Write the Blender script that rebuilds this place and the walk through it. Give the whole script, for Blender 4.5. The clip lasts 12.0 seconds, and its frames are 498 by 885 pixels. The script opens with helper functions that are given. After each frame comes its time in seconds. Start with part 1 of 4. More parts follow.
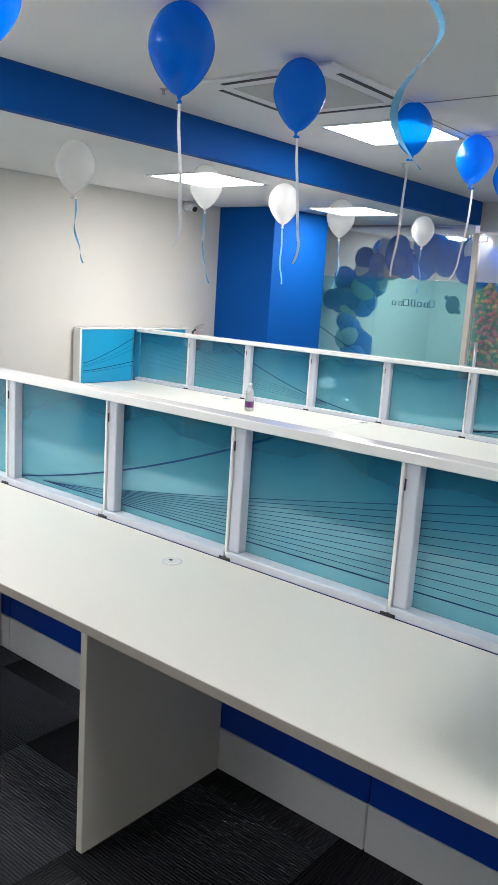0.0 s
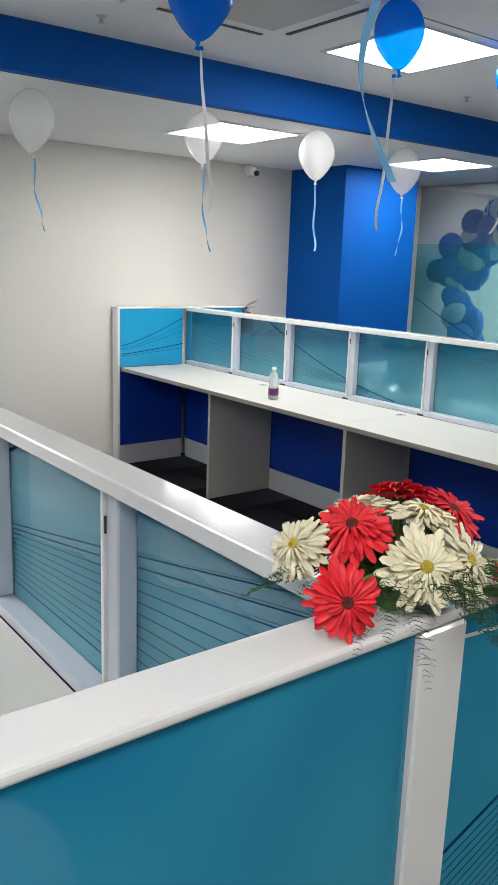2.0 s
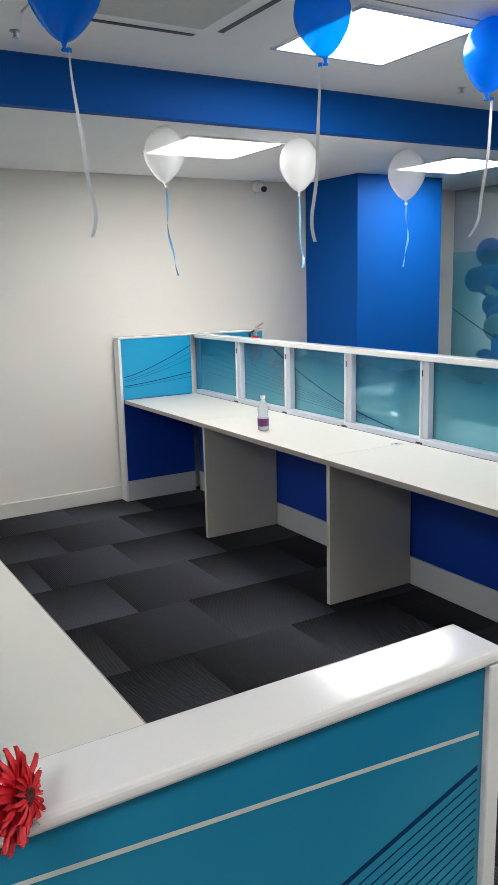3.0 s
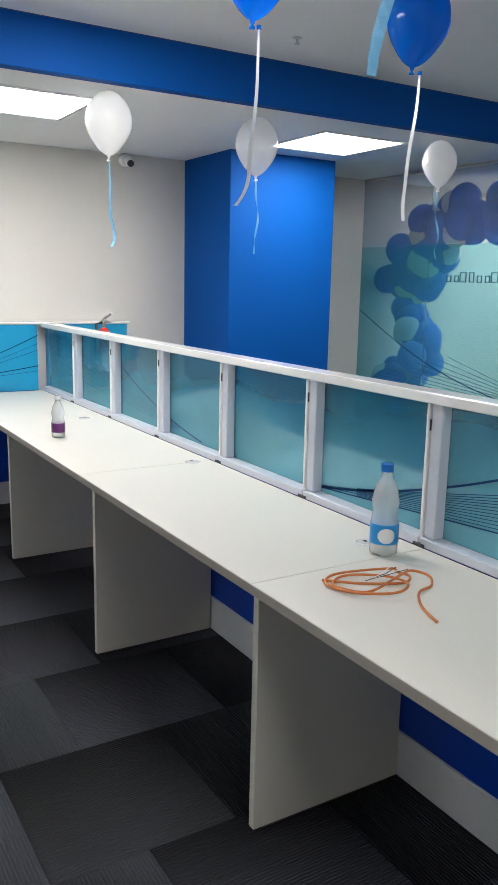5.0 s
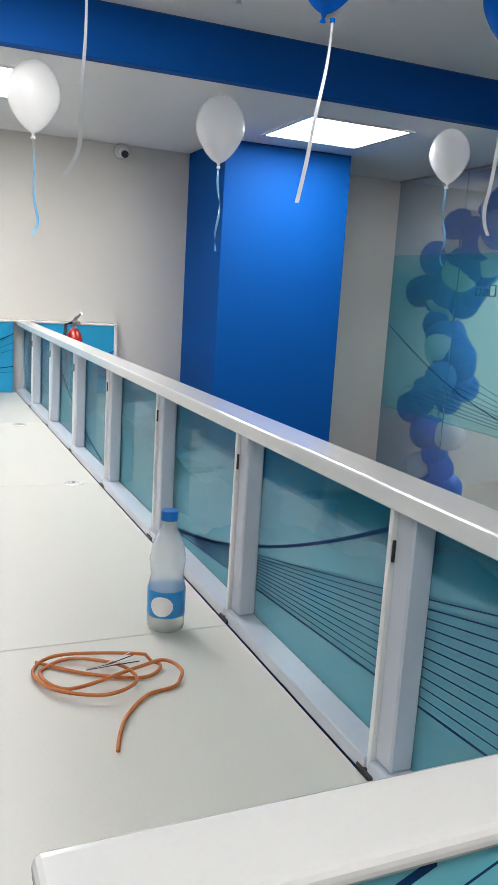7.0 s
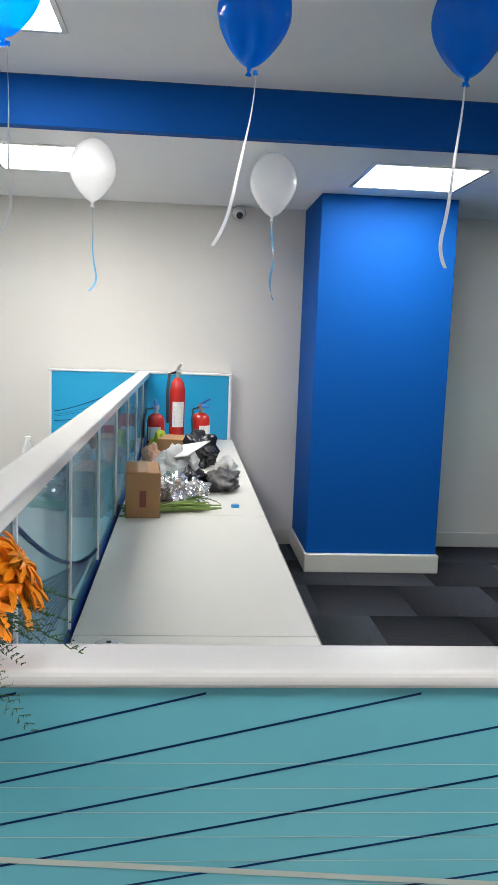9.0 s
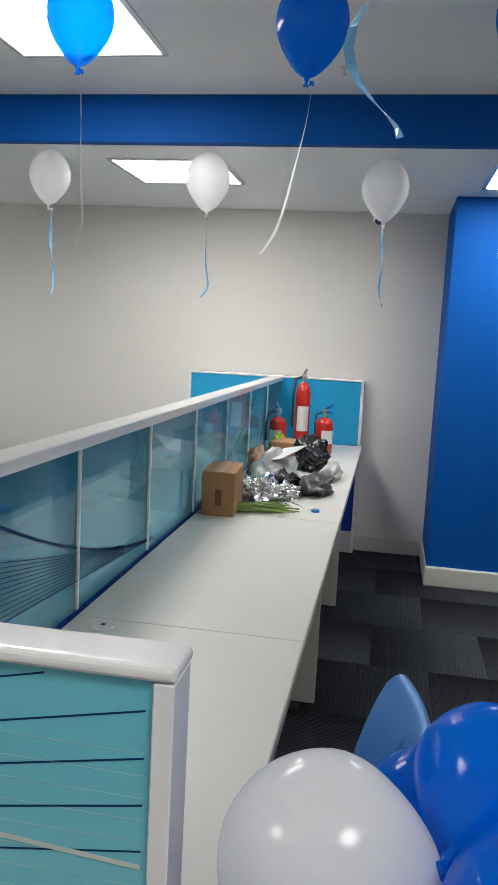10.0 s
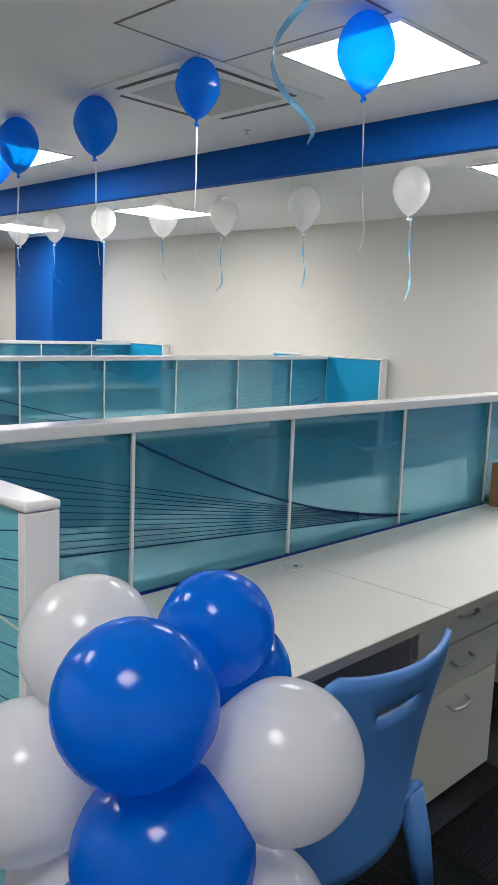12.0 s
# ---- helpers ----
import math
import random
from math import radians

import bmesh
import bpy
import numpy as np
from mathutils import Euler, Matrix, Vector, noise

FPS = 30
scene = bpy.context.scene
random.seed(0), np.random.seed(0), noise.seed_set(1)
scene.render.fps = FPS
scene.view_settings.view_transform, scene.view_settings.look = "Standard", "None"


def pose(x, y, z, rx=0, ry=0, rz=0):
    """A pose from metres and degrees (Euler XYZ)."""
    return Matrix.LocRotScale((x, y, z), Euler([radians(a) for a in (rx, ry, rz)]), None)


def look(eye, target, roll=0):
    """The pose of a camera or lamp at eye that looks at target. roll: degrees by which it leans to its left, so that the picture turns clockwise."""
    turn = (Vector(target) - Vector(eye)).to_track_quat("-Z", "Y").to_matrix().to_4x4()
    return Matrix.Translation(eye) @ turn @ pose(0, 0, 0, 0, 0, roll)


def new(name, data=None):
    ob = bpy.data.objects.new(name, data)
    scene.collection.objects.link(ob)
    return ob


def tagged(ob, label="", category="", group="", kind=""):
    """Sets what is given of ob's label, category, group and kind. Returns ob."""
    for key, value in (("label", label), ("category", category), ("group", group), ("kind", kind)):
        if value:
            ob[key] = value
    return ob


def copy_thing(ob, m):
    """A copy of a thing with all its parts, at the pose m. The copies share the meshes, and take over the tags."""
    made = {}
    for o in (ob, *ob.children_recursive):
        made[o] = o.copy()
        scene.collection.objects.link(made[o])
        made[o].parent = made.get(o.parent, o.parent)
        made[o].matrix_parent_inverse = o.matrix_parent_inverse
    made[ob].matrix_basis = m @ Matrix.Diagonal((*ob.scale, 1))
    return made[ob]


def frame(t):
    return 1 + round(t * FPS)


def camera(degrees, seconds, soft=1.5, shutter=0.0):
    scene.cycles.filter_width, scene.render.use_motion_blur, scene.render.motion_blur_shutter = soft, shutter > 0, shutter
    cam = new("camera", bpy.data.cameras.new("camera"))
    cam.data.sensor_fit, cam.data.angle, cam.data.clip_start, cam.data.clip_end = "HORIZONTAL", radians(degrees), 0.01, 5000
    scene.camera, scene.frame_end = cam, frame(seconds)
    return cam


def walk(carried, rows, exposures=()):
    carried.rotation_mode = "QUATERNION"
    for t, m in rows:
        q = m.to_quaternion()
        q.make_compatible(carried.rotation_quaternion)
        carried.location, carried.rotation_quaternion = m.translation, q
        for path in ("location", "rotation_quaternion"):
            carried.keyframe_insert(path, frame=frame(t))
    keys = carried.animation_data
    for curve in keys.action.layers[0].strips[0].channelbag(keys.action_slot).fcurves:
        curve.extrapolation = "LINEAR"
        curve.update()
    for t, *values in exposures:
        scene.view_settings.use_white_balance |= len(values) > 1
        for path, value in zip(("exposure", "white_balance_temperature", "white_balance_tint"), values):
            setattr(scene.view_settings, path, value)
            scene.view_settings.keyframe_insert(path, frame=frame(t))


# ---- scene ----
cam = camera(34.8, 12.0)
EXPOSURES = [(0.0, 0.26), (0.5, 0.20), (1.0, 0.12), (2.5, 0.04), (5.5, 0.07), (6.5, -0.04), (8.5, 0.24), (9.5, 0.02), (10.0, -0.15), (10.5, -0.08), (11.5, -0.12), (12.0, 0.03)]
PATH = [
    (0, (0.094, 0.592, 1.501), (-1.139, 2.119, 1.121), 3.7),
    (0.5, (0.171, 0.891, 1.496), (-1.1, 2.391, 1.127), 3.7),
    (1, (0.206, 1.209, 1.456), (-1.126, 2.646, 1.052), 3.2),
    (1.5, (0.269, 1.502, 1.51), (-1.135, 2.854, 1.062), 2.1),
    (2, (0.3, 1.779, 1.469), (-1.246, 2.968, 1.026), 2.0),
    (2.5, (0.322, 2.069, 1.463), (-1.318, 3.136, 1.048), 0.8),
    (3, (0.313, 2.444, 1.478), (-1.371, 3.447, 1.081), -1.4),
    (3.2, (0.337, 2.61, 1.476), (-1.36, 3.595, 1.088), -1.1),
    (4.8, (0.214, 3.436, 1.399), (-1.462, 4.455, 1.011), 1.3),
    (5, (0.215, 3.535, 1.4), (-1.46, 4.554, 1.005), 1.2),
    (5.5, (0.191, 3.757, 1.382), (-1.464, 4.8, 0.967), 1.3),
    (6, (0.131, 3.992, 1.375), (-1.531, 5.032, 0.98), 1.4),
    (6.5, (0.102, 4.196, 1.357), (-1.603, 5.163, 0.961), 0.4),
    (6.7, (0.1, 4.276, 1.361), (-1.648, 5.166, 0.971), 1.7),
    (8.3, (0.363, 5.06, 1.401), (-1.565, 5.525, 1.143), 2.4),
    (8.5, (0.4, 5.125, 1.393), (-1.547, 5.506, 1.142), 2.0),
    (9, (0.394, 5.298, 1.357), (-1.583, 5.46, 1.1), 2.1),
    (9.5, (0.374, 5.509, 1.366), (-1.602, 5.415, 1.074), 1.8),
    (10, (0.421, 5.748, 1.38), (-1.532, 5.411, 1.113), 3.0),
    (10.5, (0.448, 5.945, 1.36), (-1.431, 5.321, 1.079), 4.2),
    (11, (0.376, 6.152, 1.356), (-1.365, 5.22, 1.043), 3.8),
    (11.5, (0.366, 6.343, 1.341), (-1.231, 5.178, 1.033), 2.8),
    (12, (0.352, 6.509, 1.355), (-1.059, 5.123, 1.062), 2.2),
]
walk(cam, [(t, look(eye, target, roll)) for t, eye, target, roll in PATH], EXPOSURES)

# ---- light ----
world = bpy.data.worlds.new("world")
world.use_nodes = True
scene.world = world
world.node_tree.nodes["Background"].inputs[0].default_value = (0.6, 0.7, 0.85, 1)
world.node_tree.nodes["Background"].inputs[1].default_value = 0.08
LAMP_POWER = 23.0


# ---- materials ----
def material(name, colour, rough=0.5, metal=0.0, grain=0.0, grain_scale=60.0, bump=0.0, blotch=0.0, coat=0.0, piece=0.0):
    m = bpy.data.materials.new(name)
    m.use_nodes = True
    nt = m.node_tree
    p = nt.nodes["Principled BSDF"]
    p.inputs["Base Color"].default_value = (*colour, 1)
    p.inputs["Roughness"].default_value = rough
    p.inputs["Metallic"].default_value = metal
    p.inputs["Coat Weight"].default_value = coat
    p.inputs["Coat Roughness"].default_value = 0.08
    if grain or bump or blotch or piece:
        tc = nt.nodes.new("ShaderNodeTexCoord")
        fine = nt.nodes.new("ShaderNodeTexNoise")
        fine.inputs["Scale"].default_value = grain_scale
        fine.inputs["Detail"].default_value = 4
        big = nt.nodes.new("ShaderNodeTexNoise")
        big.inputs["Scale"].default_value = 1.7
        nt.links.new(tc.outputs["Object"], fine.inputs["Vector"])
        nt.links.new(tc.outputs["Object"], big.inputs["Vector"])
        add = nt.nodes.new("ShaderNodeMath")
        add.operation = "MULTIPLY_ADD"
        nt.links.new(fine.outputs["Fac"], add.inputs[0])
        add.inputs[1].default_value = 2 * grain
        add.inputs[2].default_value = 1 - grain
        add2 = nt.nodes.new("ShaderNodeMath")
        add2.operation = "MULTIPLY_ADD"
        nt.links.new(big.outputs["Fac"], add2.inputs[0])
        add2.inputs[1].default_value = 2 * blotch
        add2.inputs[2].default_value = 1 - blotch
        mul = nt.nodes.new("ShaderNodeMath")
        mul.operation = "MULTIPLY"
        nt.links.new(add.outputs[0], mul.inputs[0])
        nt.links.new(add2.outputs[0], mul.inputs[1])
        value = mul.outputs[0]
        if piece:
            info = nt.nodes.new("ShaderNodeObjectInfo")
            vary = nt.nodes.new("ShaderNodeMath")
            vary.operation = "MULTIPLY_ADD"
            nt.links.new(info.outputs["Random"], vary.inputs[0])
            vary.inputs[1].default_value = 2 * piece
            vary.inputs[2].default_value = 1 - piece
            mul2 = nt.nodes.new("ShaderNodeMath")
            mul2.operation = "MULTIPLY"
            nt.links.new(value, mul2.inputs[0])
            nt.links.new(vary.outputs[0], mul2.inputs[1])
            value = mul2.outputs[0]
        col = nt.nodes.new("ShaderNodeVectorMath")
        col.operation = "SCALE"
        col.inputs[0].default_value = colour
        nt.links.new(value, col.inputs["Scale"])
        nt.links.new(col.outputs[0], p.inputs["Base Color"])
        if bump:
            b = nt.nodes.new("ShaderNodeBump")
            b.inputs["Strength"].default_value = bump
            b.inputs["Distance"].default_value = 0.002
            nt.links.new(fine.outputs["Fac"], b.inputs["Height"])
            nt.links.new(b.outputs[0], p.inputs["Normal"])
    return m


def frosted(name, low, high, z0, z1, see, blur, rough=0.06):
    """Glass with a printed film: a colour that runs from low to high up the pane; part of the light passes, blurred."""
    m = bpy.data.materials.new(name)
    m.use_nodes = True
    nt = m.node_tree
    p = nt.nodes["Principled BSDF"]
    p.inputs["Roughness"].default_value = rough
    geo = nt.nodes.new("ShaderNodeTexCoord")
    sep = nt.nodes.new("ShaderNodeSeparateXYZ")
    nt.links.new(geo.outputs["Object"], sep.inputs[0])
    wave = nt.nodes.new("ShaderNodeTexNoise")
    wave.inputs["Scale"].default_value = 2.2
    nt.links.new(geo.outputs["Object"], wave.inputs["Vector"])
    up = nt.nodes.new("ShaderNodeMapRange")
    up.inputs["From Min"].default_value, up.inputs["From Max"].default_value = z0, z1
    nt.links.new(sep.outputs["Z"], up.inputs["Value"])
    mixv = nt.nodes.new("ShaderNodeMath")
    mixv.operation = "MULTIPLY_ADD"
    nt.links.new(wave.outputs["Fac"], mixv.inputs[0])
    mixv.inputs[1].default_value = 0.9
    nt.links.new(up.outputs[0], mixv.inputs[2])
    off = nt.nodes.new("ShaderNodeMath")
    off.operation = "SUBTRACT"
    nt.links.new(mixv.outputs[0], off.inputs[0])
    off.inputs[1].default_value = 0.45
    off.use_clamp = True
    ramp = nt.nodes.new("ShaderNodeMix")
    ramp.data_type = "RGBA"
    nt.links.new(off.outputs[0], ramp.inputs["Factor"])
    ramp.inputs["A"].default_value = (*low, 1)
    ramp.inputs["B"].default_value = (*high, 1)
    nt.links.new(ramp.outputs["Result"], p.inputs["Base Color"])
    refr = nt.nodes.new("ShaderNodeBsdfRefraction")
    refr.inputs["Roughness"].default_value = blur
    refr.inputs["IOR"].default_value = 1.05
    tint = nt.nodes.new("ShaderNodeMix")
    tint.data_type = "RGBA"
    tint.inputs["Factor"].default_value = 0.6
    nt.links.new(ramp.outputs["Result"], tint.inputs["A"])
    tint.inputs["B"].default_value = (0.9, 0.96, 0.97, 1)
    nt.links.new(tint.outputs["Result"], refr.inputs["Color"])
    mix = nt.nodes.new("ShaderNodeMixShader")
    mix.inputs[0].default_value = see
    nt.links.new(p.outputs[0], mix.inputs[1])
    nt.links.new(refr.outputs[0], mix.inputs[2])
    nt.links.new(mix.outputs[0], nt.nodes["Material Output"].inputs["Surface"])
    return m


def glow(name, colour, strength):
    m = bpy.data.materials.new(name)
    m.use_nodes = True
    nt = m.node_tree
    e = nt.nodes.new("ShaderNodeEmission")
    e.inputs[0].default_value = (*colour, 1)
    e.inputs[1].default_value = strength
    nt.links.new(e.outputs[0], nt.nodes["Material Output"].inputs["Surface"])
    return m


def carpet(name, along):
    """Ribbed carpet: rows of loops along one axis; each tile's colour runs from dark to pale along it."""
    m = material(name, (0.021, 0.022, 0.027), 0.95, grain=0.5, grain_scale=260, blotch=0.1, piece=0.25)
    nt = m.node_tree
    tc = nt.nodes.new("ShaderNodeTexCoord")
    w = nt.nodes.new("ShaderNodeTexWave")
    w.bands_direction = along
    w.inputs["Scale"].default_value = 32
    w.inputs["Distortion"].default_value = 1.2
    nt.links.new(tc.outputs["Object"], w.inputs["Vector"])
    b = nt.nodes.new("ShaderNodeBump")
    b.inputs["Strength"].default_value = 1.0
    b.inputs["Distance"].default_value = 0.004
    nt.links.new(w.outputs["Fac"], b.inputs["Height"])
    p = nt.nodes["Principled BSDF"]
    nt.links.new(b.outputs[0], p.inputs["Normal"])
    p.inputs["Specular IOR Level"].default_value = 0.2
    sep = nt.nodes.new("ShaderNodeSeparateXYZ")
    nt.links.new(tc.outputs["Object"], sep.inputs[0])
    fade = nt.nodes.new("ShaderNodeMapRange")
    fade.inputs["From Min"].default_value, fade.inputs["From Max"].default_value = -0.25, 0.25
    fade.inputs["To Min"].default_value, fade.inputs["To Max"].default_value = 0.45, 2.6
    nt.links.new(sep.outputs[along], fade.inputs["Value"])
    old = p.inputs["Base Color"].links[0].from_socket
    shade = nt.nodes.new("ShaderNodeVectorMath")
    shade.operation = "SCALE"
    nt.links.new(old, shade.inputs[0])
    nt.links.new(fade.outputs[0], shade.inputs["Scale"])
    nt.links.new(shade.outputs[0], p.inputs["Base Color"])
    return m


WALL_PAINT = material("wall_paint", (0.72, 0.695, 0.655), 0.75, grain=0.03, grain_scale=120, bump=0.12, blotch=0.03)
CEILING_PAINT = material("ceiling_paint", (0.85, 0.85, 0.845), 0.8, grain=0.02, grain_scale=90, bump=0.1, blotch=0.04)
BLUE_PAINT = material("blue_paint", (0.0, 0.082, 0.365), 0.65, grain=0.05, grain_scale=150, bump=0.15, blotch=0.05)
BLUE_PAINT.node_tree.nodes["Principled BSDF"].inputs["Specular IOR Level"].default_value = 0.15
SKIRT_PAINT = material("skirting_paint", (0.62, 0.61, 0.57), 0.45, grain=0.04, blotch=0.06)
DESK_TOP = material("desk_laminate", (0.68, 0.665, 0.62), 0.38, grain=0.03, grain_scale=180, blotch=0.03, bump=0.03)
DESK_EDGE = material("desk_edge_band", (0.36, 0.33, 0.29), 0.5, grain=0.06)
PANEL_GREY = material("panel_laminate", (0.56, 0.54, 0.49), 0.5, grain=0.04, grain_scale=200, blotch=0.03)
FRAME_WHITE = material("white_powder_coat", (0.80, 0.80, 0.80), 0.15, grain=0.02, grain_scale=220, bump=0.03, coat=0.3)
PROFILE_GREY = material("grey_aluminium_profile", (0.54, 0.57, 0.65), 0.35, metal=0.0, grain=0.03, coat=0.2)
PLINTH = material("plinth_laminate", (0.56, 0.57, 0.59), 0.45, grain=0.04, blotch=0.05)
SCREEN_BLUE = material("dark_blue_panel", (0.0, 0.04, 0.33), 0.4, grain=0.05, blotch=0.05)
RETURN_TEAL = material("bright_teal_panel", (0.012, 0.32, 0.58), 0.3, grain=0.04, grain_scale=40, blotch=0.15)
# Teal is the print; its paler foot also paints in the desk's reflection.
PANE = frosted("printed_glass", (0.18, 0.53, 0.64), (0.03, 0.26, 0.41), 0.76, 1.10, 0.52, 0.12, 0.03)
RETURN_PRINT = frosted("printed_return_panel", (0.09, 0.46, 0.56), (0.012, 0.20, 0.36), 0.2, 1.15, 0.0, 0.2, 0.1)
RETURN_PRINT_PALE = frosted("pale_printed_return_panel", (0.34, 0.68, 0.74), (0.13, 0.50, 0.62), 0.2, 1.2, 0.0, 0.2, 0.12)
GLASS_FILM = frosted("wall_glass_film", (0.22, 0.66, 0.74), (0.10, 0.52, 0.62), 0.2, 1.8, 0.82, 0.25)
GLASS_HAZE = frosted("wall_glass_haze", (0.52, 0.63, 0.72), (0.52, 0.63, 0.72), 1.6, 2.2, 0.88, 0.18)
PRINT_NAVY = material("navy_print", (0.003, 0.035, 0.12), 0.6)
PRINT_NAVY.node_tree.nodes["Principled BSDF"].inputs["Specular IOR Level"].default_value = 0.15
PRINT_PALE = material("pale_print", (0.55, 0.62, 0.58), 0.4)
RUBBER = material("black_plastic", (0.02, 0.02, 0.022), 0.5, grain=0.1)
METAL = material("brushed_metal", (0.62, 0.62, 0.60), 0.3, metal=1.0, grain=0.05)
LAMP_GLOW = glow("lamp_diffuser", (1.0, 0.985, 0.955), LAMP_POWER)
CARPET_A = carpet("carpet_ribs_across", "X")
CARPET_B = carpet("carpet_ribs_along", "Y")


# ---- builders ----
def bm_box(bm, x0, x1, y0, y1, z0, z1):
    r = bmesh.ops.create_cube(bm, size=1.0, matrix=Matrix.LocRotScale(((x0 + x1) / 2, (y0 + y1) / 2, (z0 + z1) / 2), None, (x1 - x0, y1 - y0, z1 - z0)))
    return r["verts"]


def box(x0, x1, y0, y1, z0, z1, bevel=0.0, seg=2):
    bm = bmesh.new()
    bm_box(bm, x0, x1, y0, y1, z0, z1)
    if bevel:
        bmesh.ops.bevel(bm, geom=bm.edges[:], offset=bevel, segments=seg, affect="EDGES", profile=0.6)
    return bm


def part(name, bm, mat, parent=None, label="", smooth=False):
    me = bpy.data.meshes.new(name)
    bm.to_mesh(me)
    bm.free()
    me.materials.append(mat)
    if smooth:
        me.polygons.foreach_set("use_smooth", [True] * len(me.polygons))
    ob = new(name, me)
    if parent is not None:
        ob.parent = parent
    if label:
        tagged(ob, label)
    return ob


def thing(name, label, category, group="", at=None, kind=""):
    ob = new(name)
    ob.empty_display_size = 0.1
    if at is not None:
        ob.matrix_basis = at
    return tagged(ob, label, category, group, kind)


def structure(name, bm, mat, label, category):
    return tagged(part(name, bm, mat), label, category, "", "structure")


def tube(points, radius, sides=8, closed_ends=True):
    """A round rod along points."""
    bm = bmesh.new()
    pts = [Vector(p) for p in points]
    rings = []
    up = Vector((0.123, 0.456, 0.88)).normalized()
    for i, p in enumerate(pts):
        d = (pts[min(i + 1, len(pts) - 1)] - pts[max(i - 1, 0)]).normalized()
        a = d.cross(up).normalized()
        b = d.cross(a)
        r = radius[i] if isinstance(radius, (list, tuple)) else radius
        rings.append([bm.verts.new(p + r * (math.cos(2 * math.pi * k / sides) * a + math.sin(2 * math.pi * k / sides) * b)) for k in range(sides)])
    for q, r in zip(rings, rings[1:]):
        for k in range(sides):
            bm.faces.new((q[k], q[(k + 1) % sides], r[(k + 1) % sides], r[k]))
    if closed_ends:
        bm.faces.new(rings[0][::-1])
        bm.faces.new(rings[-1])
    bmesh.ops.recalc_face_normals(bm, faces=bm.faces[:])
    return bm


def lathe(profile, sides=24):
    """A turned body from (radius, height) pairs."""
    bm = bmesh.new()
    rings = []
    for r, z in profile:
        rings.append([bm.verts.new((r * math.cos(2 * math.pi * k / sides), r * math.sin(2 * math.pi * k / sides), z)) for k in range(sides)])
    for q, r in zip(rings, rings[1:]):
        for k in range(sides):
            bm.faces.new((q[k], q[(k + 1) % sides], r[(k + 1) % sides], r[k]))
    bm.faces.new(rings[0][::-1])
    bm.faces.new(rings[-1])
    bmesh.ops.recalc_face_normals(bm, faces=bm.faces[:])
    return bm


# ---- the large structure ----
WEST, EAST, SOUTH, NORTH = -4.80, 1.7, -5.0, 7.58
HIGH, LOW, BEAM_X = 2.385, 2.19, -3.03
FRONT_END = 10.4

structure("floor", box(WEST - 0.2, EAST + 0.2, SOUTH - 0.2, NORTH, -0.12, -0.012), RUBBER, "dark concrete subfloor under carpet tiles", "floor")
structure("lobby_floor", box(WEST - 0.2, EAST + 0.2, NORTH + 0.002, FRONT_END, -0.12, 0.0), material("beige_floor_tile", (0.5, 0.42, 0.33), 0.25, grain=0.05, blotch=0.1), "polished beige lobby floor", "floor")
structure("wall_west", box(WEST - 0.15, WEST, SOUTH - 0.2, FRONT_END, -0.01, 2.6), WALL_PAINT, "plain warm white painted wall", "wall")
structure("wall_east", box(EAST, EAST + 0.15, SOUTH - 0.2, FRONT_END, -0.01, 2.6), WALL_PAINT, "plain warm white painted wall", "wall")
structure("wall_south", box(WEST, EAST, SOUTH - 0.15, SOUTH, -0.01, 2.6), WALL_PAINT, "plain warm white painted wall", "wall")
structure("wall_lobby", box(WEST, EAST, FRONT_END - 0.15, FRONT_END, -0.01, 2.6), WALL_PAINT, "plain white lobby wall", "wall")
structure("ceiling", box(BEAM_X + 0.002, EAST + 0.2, SOUTH - 0.2, FRONT_END, HIGH, HIGH + 0.1), CEILING_PAINT, "flat white plasterboard ceiling", "ceiling")
structure("ceiling_low", box(WEST - 0.2, BEAM_X - 0.06, SOUTH - 0.2, FRONT_END, LOW, LOW + 0.1), CEILING_PAINT, "lowered white plasterboard ceiling", "ceiling")
structure("beam", box(BEAM_X - 0.06, BEAM_X, SOUTH - 0.2, NORTH + 0.02, LOW - 0.003, HIGH - 0.001, 0.002, 1), BLUE_PAINT, "bright blue painted ceiling drop fascia", "beam")
for n, (y0, y1) in enumerate(((6.035, 6.825), (-1.66, -0.89))):
    structure("column_%d" % (n + 1), box(WEST + 0.001, -4.175, y0, y1, 0.11, LOW - 0.001, 0.004, 2), BLUE_PAINT, "bright blue painted wall column", "column")
    structure("column_skirting_%d" % (n + 1), box(WEST + 0.001, -4.145, y0 - 0.012, y1 + 0.012, 0.0, 0.11, 0.004, 1), SKIRT_PAINT, "off-white skirting round the column", "baseboard")
for n, (y0, y1) in enumerate(((SOUTH, -1.673), (-0.877, 6.022), (6.838, NORTH - 0.04))):
    structure("baseboard_%d" % (n + 1), box(WEST, WEST + 0.014, y0, y1, 0.0, 0.10, 0.003, 1), SKIRT_PAINT, "off-white painted skirting board", "baseboard")
structure("baseboard_4", box(WEST + 0.02, EAST, SOUTH, SOUTH + 0.014, 0.0, 0.10, 0.003, 1), SKIRT_PAINT, "off-white painted skirting board", "baseboard")


